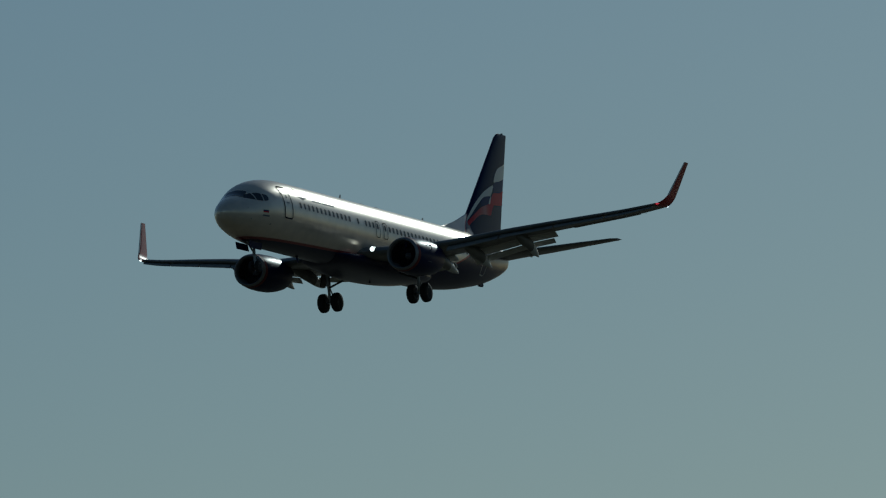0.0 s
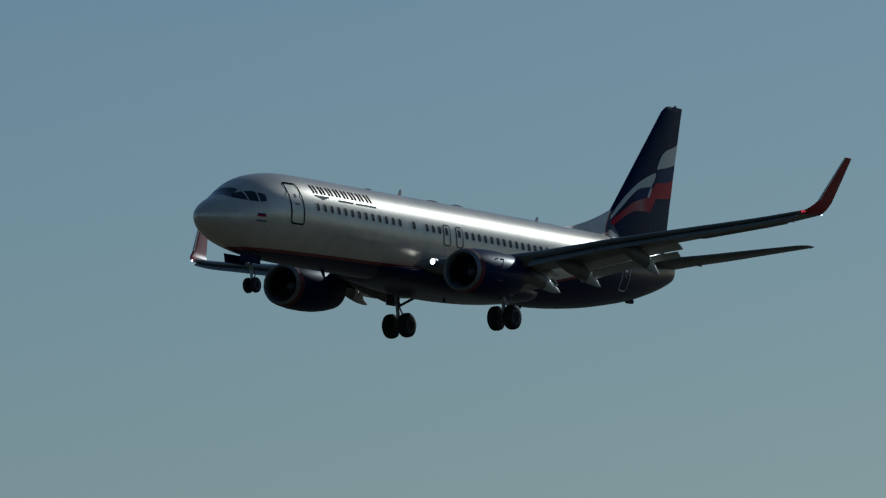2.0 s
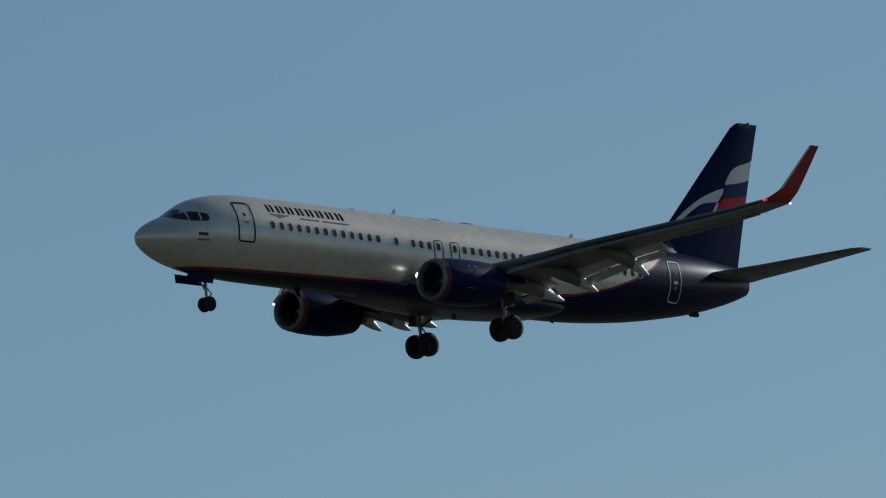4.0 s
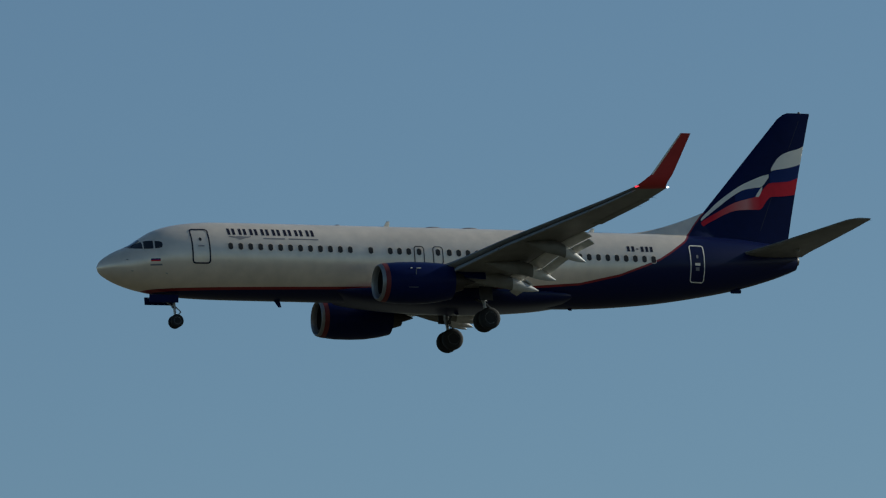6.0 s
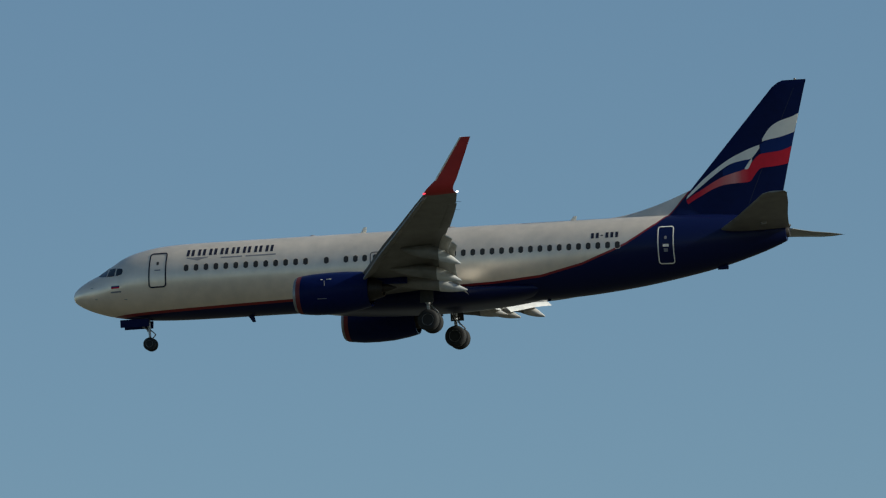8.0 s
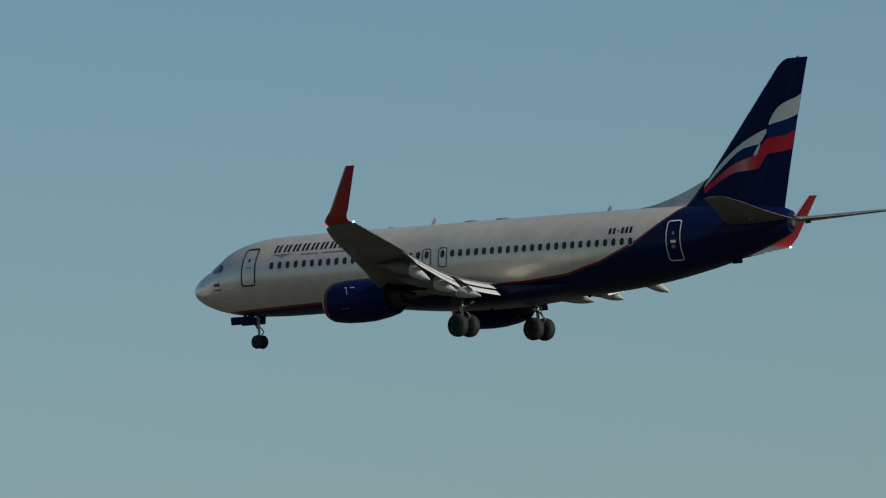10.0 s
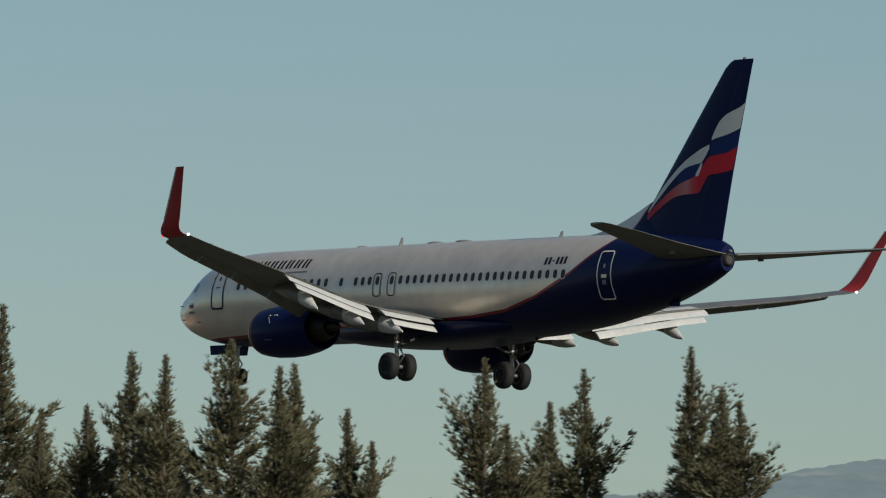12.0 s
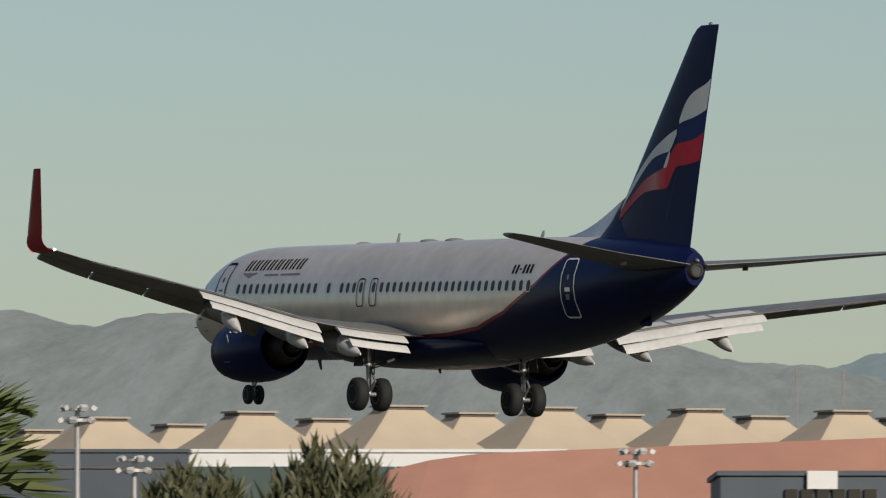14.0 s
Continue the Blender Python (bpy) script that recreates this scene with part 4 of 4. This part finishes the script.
def flood_mast(p, top, size=1.0):
    e = tagged(new("floodlight_mast"), "grey floodlight mast with a ring of lamps", "lamp post", "apron lights")
    part("pole", tube(bmesh.new(), (p.x, p.y, 0), (p.x, p.y, top - 0.1), 0.13 * size, 0.08 * size, 10), M_POLE, e)
    bm = bmesh.new()
    tube(bm, (p.x, p.y, top - 0.55 * size), (p.x, p.y, top - 0.45 * size), 0.42 * size, 0.42 * size, 12)
    tube(bm, (p.x, p.y, top - 0.2 * size), (p.x, p.y, top - 0.12 * size), 0.30 * size, 0.30 * size, 12)
    part("head_frame", bm, M_POLE, e, smooth=False)
    for k in range(10):
        a = k * math.tau / 10
        c = Vector((p.x + 0.52 * size * math.cos(a), p.y + 0.52 * size * math.sin(a), top - (0.5 if k % 2 else 0.12) * size))
        bm = box(bmesh.new(), (0, 0, 0), (0.16 * size, 0.22 * size, 0.15 * size))
        bmesh.ops.bevel(bm, geom=bm.edges[:], offset=0.03 * size, segments=1)
        bmesh.ops.transform(bm, verts=bm.verts, matrix=Matrix.Translation(c) @ Matrix.Rotation(a, 4, 'Z') @ Matrix.Rotation(radians(35), 4, 'Y'))
        part("floodlight", bm, M_FAIR, e, smooth=False)
    return e


flood_mast(spot(across_at(137, 300), 300), height(716, 300), 0.95)
flood_mast(spot(across_at(238, 330), 330), height(806, 330), 1.0)
flood_mast(spot(across_at(1125, 320), 320), height(793, 320), 1.0)
M_MASTRED = mat("faded_red_mast_paint", (0.34, 0.26, 0.24), 0.7, 0, 0, 0.15, 1)
for x, y, t in ((60.3, 1.80, 0), (61.17, 1.81, 1), (62.50, 1.86, 1), (63.22, 1.74, 0), (63.48, 1.76, 1)):
    e = tagged(new("radio_mast"), "thin faded red and white radio mast", "mast", "radio masts")
    p = bearing(x, 1500)
    top = EYE.z + math.tan(radians(y)) * 1500
    for k in range(6):
        part("mast_section", tube(bmesh.new(), (p.x, p.y, top * k / 6), (p.x, p.y, top * (k + 1) / 6), 0.11, 0.10, 6), M_MASTRED if k % 2 else M_POLE, e)

# white canopy over a lookout near the apron
e = tagged(new("canopy_lookout"), "small white pointed canopy on a plain white lookout", "canopy")
p = bearing(61.45, 300)
top = EYE.z + math.tan(radians(1.436)) * 300
rows = []
for a, r in ((0, 1.55), (0.25, 1.2), (0.6, 0.7), (0.9, 0.2), (1, 0.02)):
    rows.append([Vector((p.x + math.cos(k * math.pi / 4) * r, p.y + math.sin(k * math.pi / 4) * r, top - 0.75 * (1 - a))) for k in range(8)])
part("canopy", loft(rows), M_WWALL, e, "white pointed canopy sheet", smooth=False)
part("wall", box(bmesh.new(), (p.x, p.y, (top - 0.8) / 2), (1.6, 1.6, top - 0.8), Matrix.Rotation(FACING, 4, 'Z')), M_WWALL, e, smooth=False)

# ---------- trees ----------
M_BARK = mat("grey_brown_bark", (0.10, 0.072, 0.05), 0.9, 0, 0, 0.3, 8, 0.4)


def leaf_mat(name, a, b):
    m = mat(name, a, 0.65, 0, 0, 0.35, 2.5, 0, 0.3)
    nt = m.node_tree
    bs = nt.nodes["Principled BSDF"]
    g = nt.nodes.new("ShaderNodeNewGeometry")
    mx = nt.nodes.new("ShaderNodeMix")
    mx.data_type = 'RGBA'
    nt.links.new(g.outputs["Random Per Island"], mx.inputs[0])
    mx.inputs[6].default_value = (*a, 1)
    mx.inputs[7].default_value = (*b, 1)
    mul = bs.inputs["Base Color"].links[0].from_node
    nt.links.new(mx.outputs[2], mul.inputs[6])
    return m


M_NEEDLE = leaf_mat("olive_cypress_sprays", (0.058, 0.061, 0.029), (0.175, 0.151, 0.083))
M_OLEANDER = leaf_mat("grey_green_oleander_leaf", (0.040, 0.048, 0.020), (0.145, 0.14, 0.072))
M_PALM = leaf_mat("palm_leaflet", (0.05, 0.075, 0.02), (0.13, 0.15, 0.05))


def mesh_of(name, verts, faces, material, parent, label=""):
    me = bpy.data.meshes.new(name)
    me.from_pydata(verts, [], faces)
    me.materials.append(material)
    ob = new(name, me)
    ob.parent = parent
    return tagged(ob, label)


def blade(vs, fs, p, d, length, width, rnd):
    """A narrow pointed spray, bent a little."""
    side = d.cross(Vector((rnd.uniform(-1, 1), rnd.uniform(-1, 1), rnd.uniform(-1, 1))))
    if side.length < 1e-3:
        side = Vector((1, 0, 0))
    side = side.normalized() * width
    k = len(vs)
    mid = p + d * length * 0.45
    tip = p + d * length + Vector((0, 0, length * rnd.uniform(-0.05, 0.2)))
    vs.extend([p, mid + side, tip, mid - side])
    fs.append((k, k + 1, k + 2, k + 3))


def build_conifer(seed, tall=7.2, spread=0.40, lean=0.0):
    rnd = random.Random(seed)
    e = tagged(new("cypress_tree"), "shaggy olive-green pyramidal cypress with feathery tips", "tree", "tree belt")
    bm = bmesh.new()
    rings = []
    for a in np.linspace(0, 1, 12):
        z = tall * a
        r = 0.085 * (1 - a) ** 0.9 + 0.005
        o = Vector((lean * a * a + 0.05 * math.sin(a * 9 + seed), 0.05 * math.cos(a * 7 + seed), z))
        rings.append([o + Vector((r * math.cos(k * math.tau / 8), r * math.sin(k * math.tau / 8), 0)) for k in range(8)])
    part("trunk", loft(rings, True, bm), M_BARK, e)
    vs, fs = [], []
    lv, lf = [], []
    z = 0.9
    golden = 2.4
    ang = rnd.uniform(0, 6)
    lobes = [(rnd.uniform(0, math.tau), rnd.uniform(0.75, 1.25)) for _ in range(7)]
    while z < tall - 0.03:
        d = tall - z
        fine = d < 4.2
        z += (0.009 + 0.0046 * d) if fine else 0.06
        ang += golden + rnd.uniform(-0.6, 0.6)
        lobe = lobes[int((z * 1.9) % 7)]
        full = (1.42 * spread * (1 - math.exp(-max(0.0, d - 0.14) / 1.05)) + 0.12 * max(0.0, d - 0.6)) * (0.62 + 0.38 * math.cos(ang - lobe[0])) * lobe[1]
        tuft = noise.noise(Vector((1.5 * math.cos(ang), 1.5 * math.sin(ang), 2.6 * z + 5 * seed)))
        full *= max(0.42, min(1.5, 1.08 + 1.15 * tuft))
        reach = min(1.45, (full + 0.02) * rnd.uniform(0.35, 1.0) ** 0.6 * (1.3 if rnd.random() < 0.10 else 1.0) + 0.015)
        rise = rnd.uniform(-0.10, 0.50) + 1.7 * math.exp(-1.3 * d)
        dirn = Vector((math.cos(ang), math.sin(ang), rise)).normalized()
        a = z / tall
        base = Vector((lean * a * a, 0, z))
        end = base + dirn * reach + Vector((0, 0, 0.12 * reach))
        k = len(lv)
        sd = dirn.cross(Vector((0, 0, 1))).normalized() * (0.005 + 0.008 * reach)
        up = sd.cross(dirn)
        lv.extend([base + sd, base - sd * 0.5 + up, base - sd * 0.5 - up, end])
        lf.extend([(k, k + 1, k + 3), (k + 1, k + 2, k + 3), (k + 2, k, k + 3)])
        # sprays along the limb, a plume at its end
        count = max(4, int(reach / (0.020 if fine else 0.10)))
        grow = 0.36 + 0.64 * min(1.0, d / 1.5)
        for j in range(count):
            f = 0.18 + 0.84 * (j + rnd.random()) / count
            p = base.lerp(end, min(f, 1.0)) + Vector((0, 0, 0.30 * reach * f ** 3))
            size = (0.052 + 0.03 * (1 - abs(2 * f - 1.3))) * (grow if fine else 2.6) * rnd.uniform(0.7, 1.3)
            p = p + Vector((rnd.gauss(0, 1), rnd.gauss(0, 1), rnd.gauss(0, 0.8))) * (0.03 * grow * (0.4 + f))
            for q in range(7 if fine else 4):
                dd = (dirn * 1.35 + Vector((rnd.uniform(-1, 1), rnd.uniform(-1, 1), rnd.uniform(-0.3, 1.0))) * 0.9).normalized()
                blade(vs, fs, p + dd * size * 0.1, dd, size * rnd.uniform(0.9, 1.8), size * rnd.uniform(0.09, 0.16), rnd)
    mesh_of("bough_work", lv, lf, M_BARK, e)
    mesh_of("crown", vs, fs, M_NEEDLE, e, "feathery olive-green foliage sprays")
    return e


TREES = [
    (-115.77, 78.70, 11.42),
    (-115.53, 81.14, 11.52),
    (-117.52, 78.89, 9.98),
    (-118.81, 79.41, 9.08),
    (-116.21, 80.05, 10.56),
    (-117.94, 80.47, 10.92),
    (-110.30, 77.07, 10.18),
    (-113.15, 80.11, 10.14),
    (-117.14, 82.68, 10.59),
    (-114.39, 81.56, 10.31),
    (-116.23, 83.29, 11.15),
    (-109.61, 79.16, 10.65),
    (-112.13, 81.72, 11.02),
    (-109.92, 81.05, 10.65),
    (-111.94, 83.29, 10.05),
    (-112.33, 83.26, 10.39),
    (-108.13, 79.57, 10.48),
    (-110.73, 79.07, 10.23),
    (-109.11, 82.56, 10.72),
    (-114.14, 87.10, 10.66),
    (-112.65, 86.44, 10.91),
    (-107.89, 82.09, 10.01),
    (-117.02, 80.65, 10.64),
    (-110.86, 77.36, 10.26),
    (-111.01, 86.57, 11.06),
    (-106.00, 83.15, 10.32),
    (-104.63, 82.41, 10.10),
    (-111.76, 90.71, 10.35),
    (-104.80, 86.35, 9.98),
    (-104.01, 87.43, 10.72),
    (-110.68, 94.20, 10.87),
    (-109.51, 93.48, 10.77),
    (-103.71, 89.21, 10.50),
    (-109.55, 95.13, 11.05),
    (-103.35, 94.53, 10.87),
    (-104.35, 96.27, 11.02),
]
kinds = [build_conifer(11, 7.2, 0.44), build_conifer(23, 7.2, 0.38, 0.1), build_conifer(37, 7.2, 0.50), build_conifer(51, 7.2, 0.42, -0.12), build_conifer(68, 7.2, 0.34)]
used = set()
rnd = random.Random(4)
for i, (x, y, h) in enumerate(TREES):
    v = i % len(kinds)
    z0 = ground_z(x, y) - 0.05
    s = (h - z0) / 7.2
    m = pose(x, y, z0, 0, 0, rnd.uniform(0, 360))
    if v not in used:
        used.add(v)
        kinds[v].matrix_basis = m @ Matrix.Scale(s, 4)
    else:
        t = copy_thing(kinds[v], m)
        t.scale = (s, s, s)


# ---------- oleander bush and palm beside the stand ----------
def build_bush(p, width, tall, seed):
    rnd = random.Random(seed)
    e = tagged(new("oleander_bush"), "leafy grey-green oleander bush with upright shoots", "bush")
    vs, fs, lv, lf = [], [], [], []
    for i in range(300):
        a, r = rnd.uniform(0, math.tau), width / 2 * math.sqrt(rnd.random())
        z0 = ground_z(p.x, p.y) - 0.05
        base = Vector((p.x + 0.25 * r * math.cos(a), p.y + 0.25 * r * math.sin(a), z0))
        end = Vector((p.x + r * math.cos(a), p.y + r * math.sin(a), z0 + (tall - z0) * (1 - 0.16 * (2 * r / width) ** 2) * rnd.uniform(0.88, 1.0)))
        k = len(lv)
        lv.extend([base + Vector((0.012, 0, 0)), base + Vector((-0.006, 0.012, 0)), base + Vector((-0.006, -0.012, 0)), end])
        lf.extend([(k, k + 1, k + 3), (k + 1, k + 2, k + 3), (k + 2, k, k + 3)])
        way = (end - base).normalized()
        for j in range(44):
            f = 1 - 0.42 * (j / 44) ** 1.1
            q = base.lerp(end, f)
            b = rnd.uniform(0, math.tau)
            d = (way * rnd.uniform(0.5, 1.3) + Vector((math.cos(b), math.sin(b), rnd.uniform(0, 0.5))) * 0.75).normalized()
            blade(vs, fs, q, d, rnd.uniform(0.11, 0.19), rnd.uniform(0.012, 0.019), rnd)
    mesh_of("stem_work", lv, lf, M_BARK, e)
    mesh_of("foliage", vs, fs, M_OLEANDER, e, "long narrow leaves")
    return e


build_bush(spot(across_at(585, 60), 60), 1.00, height(788, 60), 5)
build_bush(spot(across_at(340, 61), 61), 1.15, height(826, 61), 6)


def build_palm(p, seed):
    rnd = random.Random(seed)
    e = tagged(new("palm"), "palm with arching green fronds", "palm tree")
    base_z = height(860, 42)
    crown = Vector((p.x, p.y, base_z))
    g0 = ground_z(p.x, p.y) - 0.05
    rings = [[Vector((p.x + r * math.cos(k * math.tau / 12), p.y + r * math.sin(k * math.tau / 12), g0 + z * (base_z - g0) / base_z)) for k in range(12)] for z, r in ((0, 0.26), (0.3, 0.22), (base_z * 0.6, 0.19), (base_z * 0.93, 0.21), (base_z, 0.12))]
    part("trunk", loft(rings), M_BARK, e)
    for i in range(26):
        a = i * 2.4
        lift = 1.25 - 1.35 * i / 26
        vs, fs = [], []
        prev = crown.copy()
        ln = rnd.uniform(0.85, 1.12)
        way = Vector((math.cos(a), math.sin(a), lift)).normalized()
        for j in range(24):
            way = (way + Vector((0, 0, -0.045))).normalized()
            q = prev + way * ln / 24
            side = way.cross(Vector((0, 0, 1))).normalized()
            k = len(vs)
            vs.extend([prev + side * 0.008, q + side * 0.007, q - side * 0.007, prev - side * 0.008])
            fs.append((k, k + 1, k + 2, k + 3))
            if j > 3:
                for sgn in (1, -1):
                    d = (way * 0.9 + side * sgn * 0.8 + Vector((0, 0, 0.25))).normalized()
                    blade(vs, fs, q, d, 0.36 * math.sin(math.pi * min(1, (j + 3) / 26)) + 0.05, 0.017, rnd)
            prev = q
        mesh_of("frond", vs, fs, M_PALM, e)
    return e


build_palm(spot(across_at(-272, 42), 42), 3)


PLANE_ROWS = [
    (0, pose(514.222, 250.087, 66.762, 0.000, -2.000, 180.000)),
    (0.5, pose(476.419, 252.213, 62.258, 0.000, -2.000, 180.000)),
    (1, pose(438.544, 255.808, 51.302, 0.000, -2.000, 180.000)),
    (1.5, pose(402.552, 255.372, 46.329, 0.000, -2.000, 180.000)),
    (2, pose(362.633, 256.201, 43.498, 0.000, -2.000, 180.000)),
    (2.5, pose(353.715, 274.112, 50.488, 0.000, -2.000, 180.000)),
    (3.1, pose(335.945, 298.206, 57.632, 0.000, -2.000, 180.000)),
    (3.75, pose(310.491, 327.329, 65.628, 0.000, -2.000, 180.000)),
    (4.4, pose(276.545, 359.160, 73.959, 0.000, -2.000, 180.000)),
    (5, pose(235.626, 389.774, 82.018, 0.000, -2.000, 180.000)),
    (5.5, pose(204.231, 431.474, 87.952, 0.000, -2.000, 180.000)),
    (6, pose(157.450, 484.167, 94.000, 0.000, -2.000, 180.000)),
    (6.5, pose(94.137, 518.028, 95.855, 0.000, -2.000, 180.000)),
    (7, pose(12.884, 520.014, 98.537, 0.000, -2.000, 180.000)),
    (7.5, pose(-66.917, 521.645, 102.278, 0.000, -2.000, 180.000)),
    (8.1, pose(-159.117, 498.114, 89.268, -0.130, -1.916, 180.349)),
    (8.75, pose(-242.161, 459.104, 75.109, -0.261, -1.832, 180.699)),
    (9.4, pose(-305.112, 414.287, 60.802, -0.407, -1.738, 181.090)),
    (10, pose(-346.980, 373.114, 47.511, -0.522, -1.664, 181.397)),
    (10.5, pose(-355.847, 343.295, 44.343, -0.057, -1.797, 180.292)),
    (11, pose(-369.775, 312.173, 41.078, 0.074, -1.977, 179.933)),
    (11.5, pose(-379.831, 290.361, 36.645, 0.204, -1.245, 179.573)),
    (12, pose(-385.888, 267.217, 32.386, 1.742, -1.378, 179.763)),
    (12.2, pose(-387.366, 258.534, 30.885, 2.301, -1.376, 179.526)),
    (12.5, pose(-389.081, 246.886, 28.622, 2.541, -1.360, 178.870)),
    (12.8, pose(-390.466, 232.932, 26.086, 2.230, -1.243, 179.535)),
    (13, pose(-390.474, 224.223, 24.980, 1.590, -1.401, 179.491)),
    (13.5, pose(-389.235, 203.719, 22.062, 1.067, -1.000, -179.651)),
    (13.7, pose(-389.405, 196.149, 21.208, 1.049, -1.117, -179.303)),
    (14, pose(-392.148, 185.337, 19.689, 1.242, -1.180, -178.998)),
]


def motions():
    walk(airliner, PLANE_ROWS)


motions()
